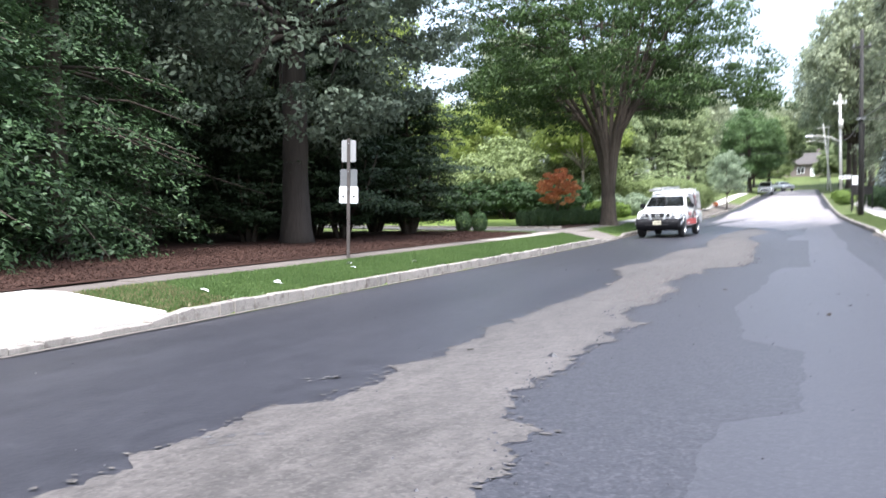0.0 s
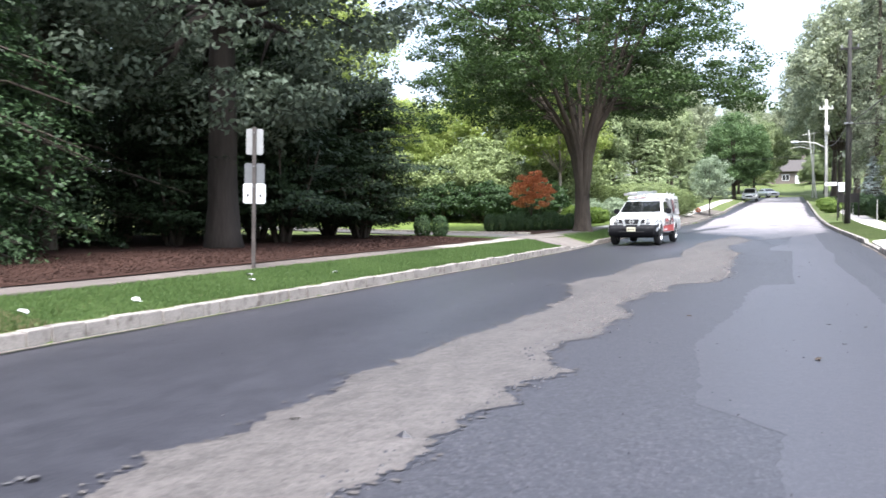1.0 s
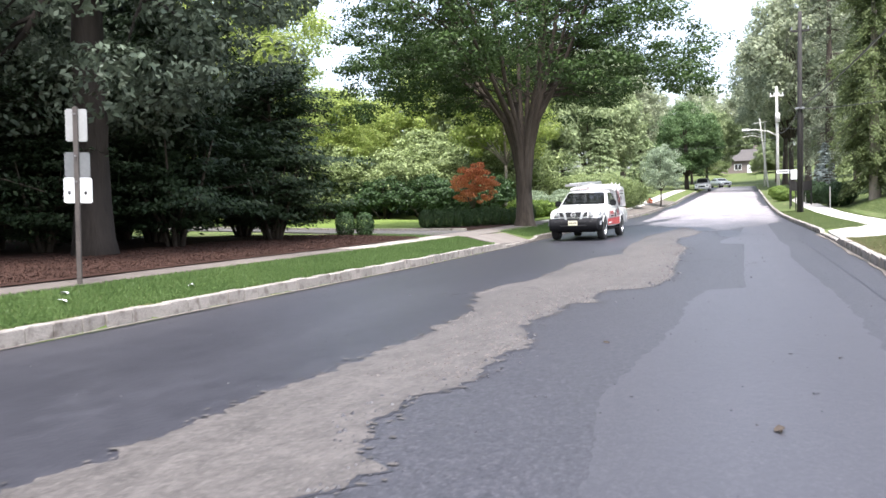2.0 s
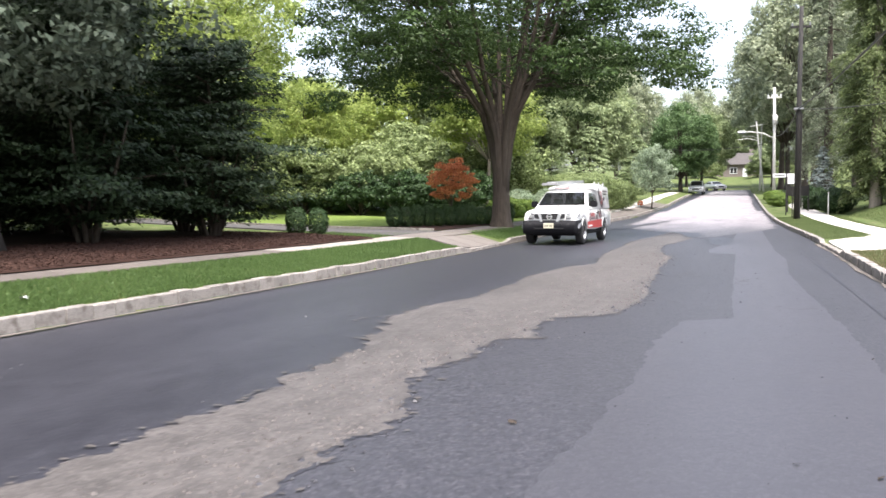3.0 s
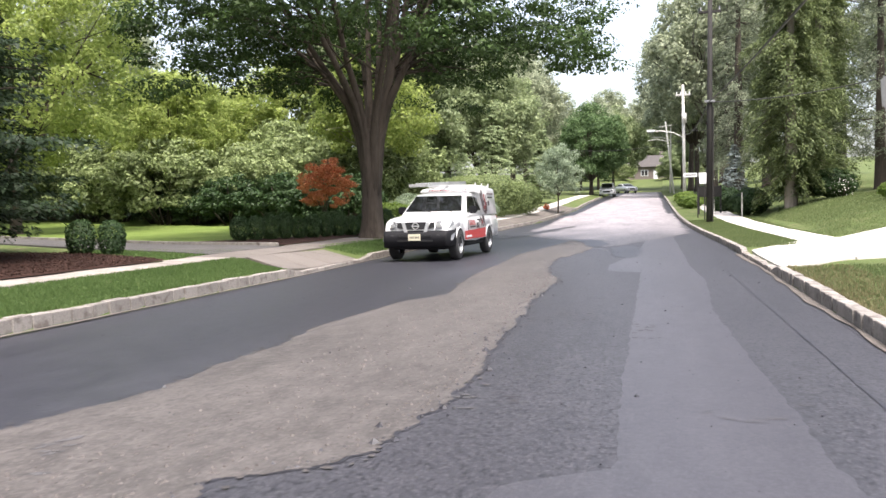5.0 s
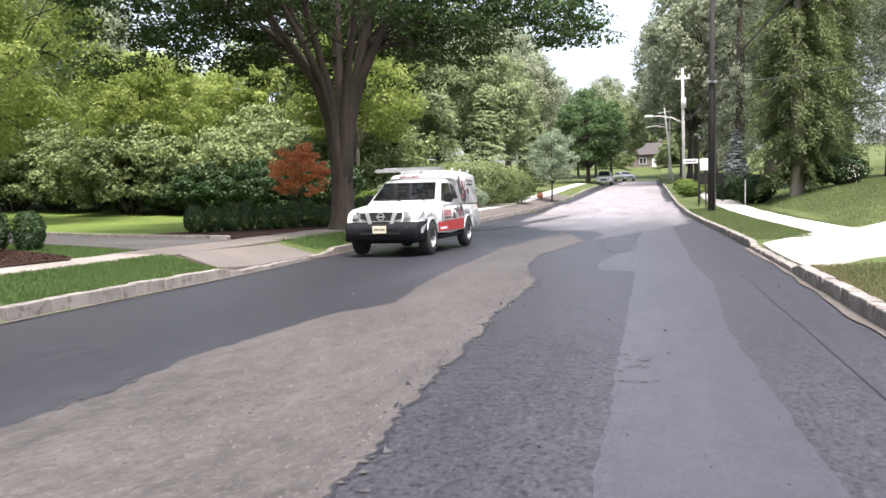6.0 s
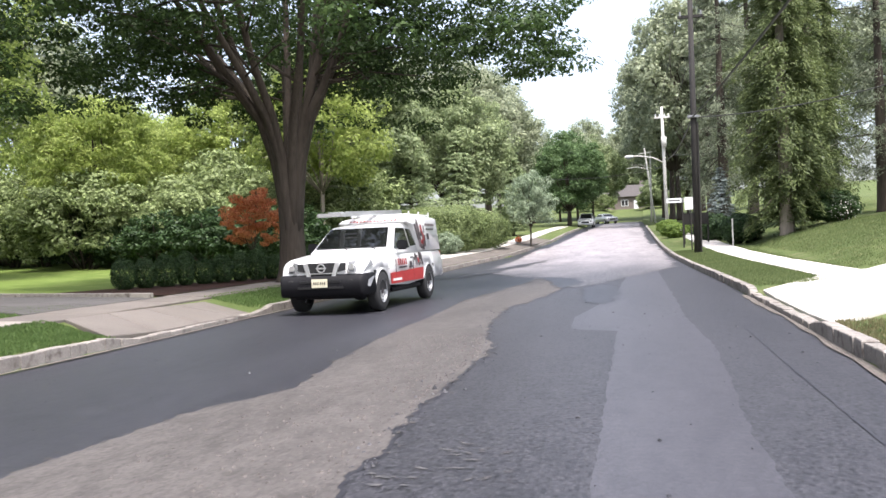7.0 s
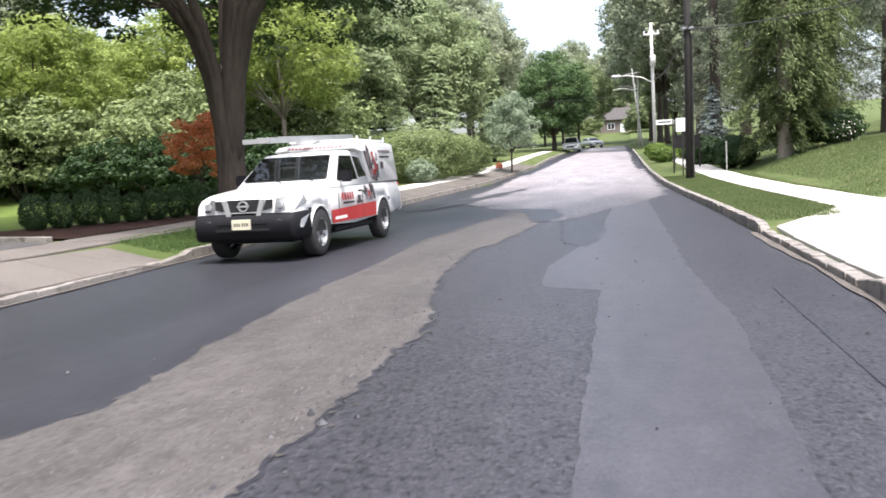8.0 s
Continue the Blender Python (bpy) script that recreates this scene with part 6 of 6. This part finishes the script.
# ---- far parked cars ----
def far_car(name, label, suv=True, paint="white_paint"):
    t = thing(name, label, "car")
    h = 1.72 if suv else 1.45
    prof = [(-0.85, 0.35), (-0.9, 0.6), (-0.85, 0.85), (-0.2, 0.98), (0.55, 1.02), (3.45, 1.02), (3.6, 0.9), (3.62, 0.4), (3.2, 0.32)]
    part("body", slab(bmesh.new(), prof, lambda y, z: 0.90 - 0.10 * max(0, (-0.4 - y) / 0.5) ** 2, EDGE, lambda y, z: 0.05 if z > 0.8 else 0), M[paint], t, smooth=True)
    cabp = [(0.45, 1.0), (1.05, h - 0.12), (1.35, h - 0.02), (2.6, h), (3.0, h - 0.06), (3.5, 1.0)] if suv else [(0.5, 1.0), (1.25, h - 0.08), (1.6, h), (2.3, h), (2.7, h - 0.08), (3.35, 1.0)]
    hf = lambda y, z: 0.84 - 0.18 * (z - 1.0) / 0.65
    cb = part("cab", slab(bmesh.new(), cabp, hf, EDGE, lambda y, z: 0.04 if z > 1.3 else 0), M[paint], t, smooth=True)
    (y0, z0), (y1, z1) = cabp[0], cabp[1]
    bm = bmesh.new()
    poly_panel(bm, [(-0.68, y0 + 0.08, z0 + 0.10), (0.68, y0 + 0.08, z0 + 0.10), (0.60, y1 - 0.04, z1), (-0.60, y1 - 0.04, z1)], 0.012)
    part("windshield", bm, M["black"], cb, "dark windshield")
    for s in (1, -1):
        q = [(s * (hf(0, z) + 0.004), y, z) for y, z in ((1.0, 1.08), (3.0, 1.08), (2.75, h - 0.14), (1.3, h - 0.16))]
        bm = bmesh.new()
        poly_panel(bm, q if s > 0 else q[::-1], 0.01)
        part("side_window", bm, M["black"], cb, "dark side window")
        part("headlight", box(bmesh.new(), s * 0.62 - 0.12, -0.92, 0.68, s * 0.62 + 0.12, -0.84, 0.82, 0.02), M["lamp_glass"], t)
        wheel_of(t, s * 0.78, 0.0, 0.34, 0.22)
        wheel_of(t, s * 0.78, 2.75, 0.34, 0.22)
    part("grille", box(bmesh.new(), -0.42, -0.925, 0.55, 0.42, -0.86, 0.75, 0.02), M["black"], t)
    part("number_plate", box(bmesh.new(), -0.15, -0.93, 0.42, 0.15, -0.9, 0.52), M["sign_white"], t)
    return t


c1 = far_car("parked_car", "white car parked by the kerb on the rise")
c1.matrix_basis = pose(-6.75, 116.0, float(zr(116.0)) + 0.02, 0.8)
c2 = far_car("parked_car", "pale car standing at the far end of the street", False, "aluminium")
c2.matrix_basis = pose(-5.0, 141.0, float(zr(141.0)) + 0.02, 1.0, 0, 25)


# ---- a house far up the hill ----
def far_house():
    t = thing("house", "brick house with a grey pitched roof beyond the street's end", "house")
    part("wall", box(bmesh.new(), -7, -4, 0, 7, 4, 3.2), M["brick_wall"], t, "red-brown brick wall")
    bm = bmesh.new()
    vs = [bm.verts.new(p) for p in ((-7.5, -4.6, 3.1), (7.5, -4.6, 3.1), (7.5, 4.6, 3.1), (-7.5, 4.6, 3.1), (-7.5, 0, 5.9), (7.5, 0, 5.9))]
    for f in ((0, 1, 5, 4), (2, 3, 4, 5), (0, 4, 3), (1, 2, 5), (0, 3, 2, 1)):
        bm.faces.new([vs[i] for i in f])
    rf = part("roof", bm, M["roof_tile"], t, "grey shingle roof")
    part("chimney", box(bmesh.new(), 2.5, 0.4, 4.6, 3.3, 1.2, 6.8), M["brick_wall"], rf)
    for x0 in (-5.2, -2.2, 3.2):
        w = part("window", box(bmesh.new(), x0, -4.08, 1.0, x0 + 1.6, -3.96, 2.4), M["sign_white"], t, "white framed window")
        for k in (0, 1):
            part("pane", box(bmesh.new(), x0 + 0.1 + 0.75 * k, -4.10, 1.1, x0 + 0.75 + 0.75 * k, -4.07, 2.3), M["black"], w)
    d = part("door", box(bmesh.new(), 0.6, -4.08, 0.1, 1.6, -3.96, 2.2), M["sign_white"], t)
    part("door_handle", box(bmesh.new(), 1.45, -4.12, 1.0, 1.5, -4.07, 1.1), M["steel"], d)
    return t


hs = far_house()
hs.matrix_basis = pose(-3.5, 214.0, float(gz(-3.5, 210.0)) - 0.3, 0, 0, 6)

# litter on the verge
rng = np.random.default_rng(3)
for lx, ly in ((-7.65, 8.9), (-7.75, 13.0), (-7.5, 10.4), (-7.6, 15.2), (-8.0, 13.3)):
    bm = bmesh.new()
    s = 0.04
    vs = [bm.verts.new((rng.uniform(-1, 1) * 0.02 + x * s, rng.uniform(-1, 1) * 0.02 + y * s * 1.6, 0.03 + rng.uniform(0, 0.06))) for x in (-1, 0, 1) for y in (-1, 0, 1)]
    for i in range(2):
        for j in range(2):
            bm.faces.new((vs[i * 3 + j], vs[i * 3 + j + 1], vs[i * 3 + j + 4], vs[i * 3 + j + 3]))
    me = bpy.data.meshes.new("paper_scrap")
    bm.to_mesh(me)
    bm.free()
    me.materials.append(M["sign_white"])
    o = tagged(new("paper_scrap", me), "crumpled white scrap lying in the grass", "litter", "litter on the verge")
    o.matrix_basis = pose(lx, ly, float(gz(lx, ly)), 0, 0, 40 * lx)


# dead leaves and a twig lying on the road
for lx, ly, ls, rz in ((0.07, 10.15, 0.11, 100), (0.30, 11.1, 0.04, 20), (0.55, 12.4, 0.05, 60), (-1.30, 12.8, 0.07, 150), (-2.9, 6.9, 0.06, 40), (0.2, 12.5, 0.035, 10), (0.9, 15.6, 0.04, 80)):
    bm = bmesh.new()
    n = 7
    top = [bm.verts.new((ls * (k / (n - 1) - 0.5), 0.28 * ls * math.sin(math.pi * k / (n - 1)), 0.010 + 0.10 * ls * (k % 2))) for k in range(n)]
    low_ = [bm.verts.new((ls * (k / (n - 1) - 0.5), -0.22 * ls * math.sin(math.pi * k / (n - 1)) - 0.004, 0.012 + 0.16 * ls)) for k in range(n)]
    for k in range(n - 1):
        bm.faces.new((top[k], top[k + 1], low_[k + 1], low_[k]))
    me = bpy.data.meshes.new("dead_leaf")
    bm.to_mesh(me)
    bm.free()
    me.materials.append(M["dead_leaf"])
    o = tagged(new("dead_leaf", me), "curled dark brown leaf lying on the asphalt", "leaf", "dead leaves on the road")
    o.matrix_basis = pose(lx, ly, float(zr(ly)), 0, 0, rz)


# ---- kerbs, slabs and grass: the small pieces last ----
def slab_piece(name, corners, zs, thick, material, parent, mesh=None):
    """One paving or kerb piece with bevelled top edges, its corners given in plan."""
    c = np.array(corners, float)
    mid = c.mean(0)
    top = mid + (c - mid) * 0.985
    z = np.array(zs, float)
    V = [(*c[i], z[i] - thick) for i in range(4)] + [(*c[i], z[i] - 0.012) for i in range(4)] + [(*(c[i] + (mid - c[i]) / np.linalg.norm(mid - c[i]) * 0.018), z[i]) for i in range(4)]
    F = [(8, 9, 10, 11)]
    for k in range(4):
        F += [(k, (k + 1) % 4, 4 + (k + 1) % 4, 4 + k), (4 + k, 4 + (k + 1) % 4, 8 + (k + 1) % 4, 8 + k)]
    me = mesh_of(name, V, F, material)
    ob = new(name, me)
    ob.parent = parent
    return ob


prng = np.random.default_rng(17)


def kerb_line(name, fx, side, y0, y1, ap, label):
    k = tagged(new(name), label, "kerb", kind="structure")
    y = y0
    while y < y1:
        L = prng.uniform(0.30, 0.46) if y < 60 else 2.5
        a, b = y + 0.007, y + L - 0.007
        w = 0.15
        j = prng.normal(size=4) * 0.008
        cor = [(float(fx(a)) + j[0], a), (float(fx(b)) + j[1], b), (float(fx(b)) + side * w, b), (float(fx(a)) + side * w, a)]
        if side < 0:
            cor = [cor[0], cor[1], cor[2], cor[3]][::1]
        else:
            cor = [cor[3], cor[2], cor[1], cor[0]]
        ha, hb = 0.175 - 0.09 * float(ap(a)), 0.175 - 0.09 * float(ap(b))
        dz = prng.normal() * 0.006
        za, zb2 = float(zr(a)) + ha + dz, float(zr(b)) + hb + dz
        slab_piece("kerbstone", cor[::-1], [za, zb2, zb2, za], 0.34, M["kerbstone"], k)
        y += L
    return k


kerb_line("kerb_left", xl, -1, -4, 110, apron, "weathered pale stone kerb along the left verge")
kerb_line("kerb_right", xr, 1, 4, 110, apron_r, "weathered pale concrete kerb along the right verge")


def pavement(name, y0, y1, a, b, side, mk, label, step=1.35, skip=lambda y: False):
    p = tagged(new(name), label, "pavement", kind="structure")
    y = y0
    fx = xl if side < 0 else xr
    while y < y1:
        L = step if y < 70 else 4.0
        if not skip(y):
            q0, q1 = y + 0.006, y + L - 0.006
            pts = [(float(fx(q0)) + side * a, q0), (float(fx(q1)) + side * a, q1), (float(fx(q1)) + side * b, q1), (float(fx(q0)) + side * b, q0)]
            if side > 0:
                pts = [pts[3], pts[2], pts[1], pts[0]]
            dz = prng.normal() * 0.005
            slab_piece("paving_slab", pts[::-1], [float(gz(x, yy)) + 0.045 + dz for x, yy in pts[::-1]], 0.14, M[mk], p)
        y += L
    return p


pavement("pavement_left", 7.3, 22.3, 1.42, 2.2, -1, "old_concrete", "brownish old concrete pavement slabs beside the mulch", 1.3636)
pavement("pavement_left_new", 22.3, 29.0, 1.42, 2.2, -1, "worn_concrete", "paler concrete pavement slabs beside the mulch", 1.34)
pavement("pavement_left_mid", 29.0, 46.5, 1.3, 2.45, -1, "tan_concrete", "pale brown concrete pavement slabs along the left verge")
pavement("pavement_left_far", 46.55, 108, 1.3, 2.45, -1, "concrete", "bright concrete pavement slabs along the left verge")
verge_dirt = tagged(sheet("verge_dirt", np.arange(45, 79, 0.4), np.linspace(0, 1, 6), lambda Y, C: xl(Y) - 0.18 - C * 1.05, over(0.03), M["dirt"]), "bare tan earth on the verge beyond the street tree", "bare earth", kind="structure")
pavement("pavement_right", 35.7, 100, 1.75, 3.0, 1, "concrete", "pale concrete pavement slabs along the right verge")


def drive(name, rows, label, mk, nx=3):
    """A driveway: rows of slabs between near and far edges; rows are (x0, x1, y near at x0, far at x0, near at x1, far at x1)."""
    p = tagged(new(name), label, "driveway", kind="structure")
    for (x0, x1, n0, f0, n1, f1) in rows:
        m = 4
        for k in range(m):
            s0, s1 = k / m, (k + 1) / m
            g = 0.006
            pts = [(x0 + g, n0 + (f0 - n0) * s0 + g), (x1 - g, n1 + (f1 - n1) * s0 + g), (x1 - g, n1 + (f1 - n1) * s1 - g), (x0 + g, n0 + (f0 - n0) * s1 - g)]
            slab_piece("concrete_slab", pts, [float(gz(x, yy)) + 0.05 for x, yy in pts], 0.16, M[mk], p)
    return p


drive("driveway_left_near", [(-8.35, -7.1, 0.5, 7.3, -0.5, 7.6), (-9.2, -8.37, 1.0, 7.3, 0.5, 7.3), (-13, -9.22, 1.5, 6.4, 1.0, 7.0)], "bright pale concrete driveway crossing the verge", "concrete")
drive("driveway_apron", [(-8.42, -7.33, 29.5, 33.5, 29.0, 33.9)], "tan concrete driveway apron across the verge", "tan_concrete")
drive("driveway_left_far", [(-10.6, -9.72, 30.7, 34.2, 30.2, 33.8), (-14.5, -10.62, 32.4, 35.0, 30.7, 34.2), (-20, -14.52, 35.2, 37.6, 32.4, 35.0), (-30, -20.02, 40.2, 42.2, 35.2, 37.6)], "grey-brown asphalt driveway running to a house", "drive_asphalt")
drive("driveway_right", [(2.08, 3.45, 29.6, 35.4, 30.6, 37.6), (3.47, 4.9, 30.6, 38.0, 31.5, 40.0), (4.92, 7.5, 31.5, 40.0, 33.0, 42.2), (7.52, 11, 33.0, 42.2, 34.5, 43.5), (11.02, 18, 34.5, 43.5, 37, 45)], "bright pale concrete driveway on the right", "concrete")
k = tagged(new("kerb_edging"), "low pale stone edging of the driveway", "kerb", kind="structure")
for p0, p1, n in (((-10.1, 34.25), (-14.5, 35.12), 8), ((-14.5, 35.12), (-20.0, 37.75), 10), ((-20.0, 37.75), (-30.0, 42.35), 16)):
    for i in range(n):
        a = Vector(p0).lerp(Vector(p1), i / n)
        b = Vector(p0).lerp(Vector(p1), (i + 0.98) / n)
        q = [(a.x, a.y), (a.x, a.y + 0.14), (b.x, b.y + 0.14), (b.x, b.y)]
        slab_piece("edging_stone", q[::-1], [float(gz(x, y)) + 0.12 for x, y in q[::-1]], 0.25, M["kerbstone"], k)

# dirt at the gutter and by the far verge
gut = tagged(sheet("gutter_dirt", np.arange(14, 36, 0.25), np.linspace(0, 1, 3), lambda Y, C: xr(Y) - 0.01 - C * (0.09 + 0.08 * wob(Y[:, :1], 0.9, 2.0)), lambda X, Y: zr(Y) + 0.018, M["dirt"]), "dry dirt and grit along the right gutter", "gutter dirt", kind="structure")
gut2 = tagged(sheet("gutter_dirt", np.arange(-2, 60, 0.25), np.linspace(0, 1, 3), lambda Y, C: xl(Y) + 0.02 + C * (0.07 + 0.06 * wob(Y[:, :1], 0.9, 4.0)), lambda X, Y: zr(Y) + 0.018, M["dirt"]), "dry grit along the left gutter", "gutter dirt", kind="structure")


def grass_blades(name, n, fx, y0, y1, label, h=0.07, mk="blade"):
    r = np.random.default_rng(n)
    y = r.uniform(y0, y1, n)
    x = fx(y, r.uniform(0, 1, n))
    P = np.stack([x, y, gz(x, y) + h * 0.35], -1)
    N = r.normal(size=(n, 3))
    N[:, 2] *= 0.15
    A = np.tile((0, 0, 1.0), (n, 1)) + r.normal(size=(n, 3)) * 0.25
    V = leaf_quads(P, N, h, r, 0.22, 0.05, A)
    return tagged(new(name, leaf_mesh(name, V, M[mk])), label, "grass", kind="stuff")


grass_blades("verge_grass", 62000, lambda y, u: xl(y) - 0.17 - u * 1.27, 7.4, 29.2, "short green grass of the left verge")
grass_blades("verge_grass", 14000, lambda y, u: xl(y) - 0.17 - u * 1.3, 34.2, 45, "short green grass under the street tree")
grass_blades("verge_grass", 26000, lambda y, u: xr(y) + 0.17 + u * 1.55, 36.3, 58, "short green grass of the right verge", mk="blade_dry")
grass_blades("verge_grass", 22000, lambda y, u: xr(y) + 0.17 + u * 4.0, 18, 29.0, "dry green grass of the right verge", mk="blade_dry")
grass_blades("verge_grass", 9000, lambda y, u: xr(y) + 0.16 + 0.9 * u ** 1.6, 16, 29.2, "dry straw-coloured grass beside the right kerb", mk="blade_straw")
grass_blades("verge_grass", 3500, lambda y, u: xl(y) - 0.17 - u * 1.27, 7.0, 8.8, "dry straw-coloured grass beside the driveway", mk="blade_straw")
grass_blades("bank_grass", 45000, lambda y, u: xr(y) + 3.05 + u * 8.0, 41.0, 60, "uneven green grass of the bank", mk="blade_dry")
grass_blades("verge_grass", 9000, lambda y, u: -9.75 - u * (4.5 * ramp(y, 26, 31.5)) , 28.6, 32.0, "short green grass of the island by the driveway")

# shredded bark lying loose over the front of the mulch bed
mr_ = np.random.default_rng(91)
nm = 42000
my = mr_.uniform(5.0, 30.0, nm)
mx = xl(my) - 2.2 - 3.8 * ramp(my, 27.5, 30.5) - 5.0 * mr_.uniform(size=nm) ** 1.3
MP = np.stack([mx, my, gz(mx, my) + 0.072 + 0.018 * mr_.uniform(size=nm)], -1)
MN = mr_.normal(size=(nm, 3)) * 0.55 + np.array((0, 0, 1.0))
tagged(new("bark_chips", leaf_mesh("bark_chips", leaf_quads(MP, MN, 0.05, mr_, 0.28, 0.05), M["mulch_chip"])), "loose reddish-brown shreds of bark on the mulch bed", "bark mulch", kind="stuff")

# grit and small stones scattered over the road
def stones(gx, gy, gs, gr, material, label):
    """Small angular stones lying on the road."""
    ng = len(gx)
    base = np.array(((1, 0, 0), (0, 1, 0), (-1, 0, 0), (0, -1, 0), (0, 0, 0.8)))
    GV = (base[None] * gs[:, None, None] * gr.uniform(0.6, 1.4, (ng, 5, 1))) + np.stack([gx, gy, zr(gy) + 0.009], -1)[:, None]
    i0 = np.arange(ng) * 5
    GF = np.concatenate([np.stack([i0 + a, i0 + (a + 1) % 4, i0 + 4], -1) for a in range(4)])
    me = bpy.data.meshes.new("road_grit")
    me.from_pydata([tuple(v) for v in GV.reshape(-1, 3)], [], [tuple(int(c) for c in f) for f in GF])
    me.materials.append(material)
    tagged(new("road_grit", me), label, "grit", kind="stuff")


gr = np.random.default_rng(77)
ng = 1500
gx = gr.uniform(-6.6, 1.7, ng)
gy = gr.uniform(1.0, 40.0, ng)
gs = gr.uniform(0.004, 0.010, ng) * (1 + (gr.uniform(size=ng) < 0.05) * 1.2)
ne = 700
gy[:ne] = gr.uniform(2.0, 34.0, ne)
gx[:ne] = np.interp(gy[:ne], *zip(*MILL)) - 0.02 + 0.10 * gr.normal(size=ne)
gs[:ne] *= gr.uniform(0.8, 2.0, ne)
stones(gx, gy, gs, gr, M["worn_asphalt"], "small loose stones scattered over the asphalt")
nc = 2600
cy = gr.uniform(11.0, 30.0, nc)
cx = np.interp(cy, *zip(*MILL)) - 0.06 - np.interp(cy, (11, 16, 18, 24, 26, 30), (0.75, 0.9, 1.5, 1.5, 1.0, 1.1)) * gr.uniform(size=nc) ** 1.6
stones(cx, cy, gr.uniform(0.005, 0.016, nc), gr, M["chip"], "loose pale chips on the milled strip")
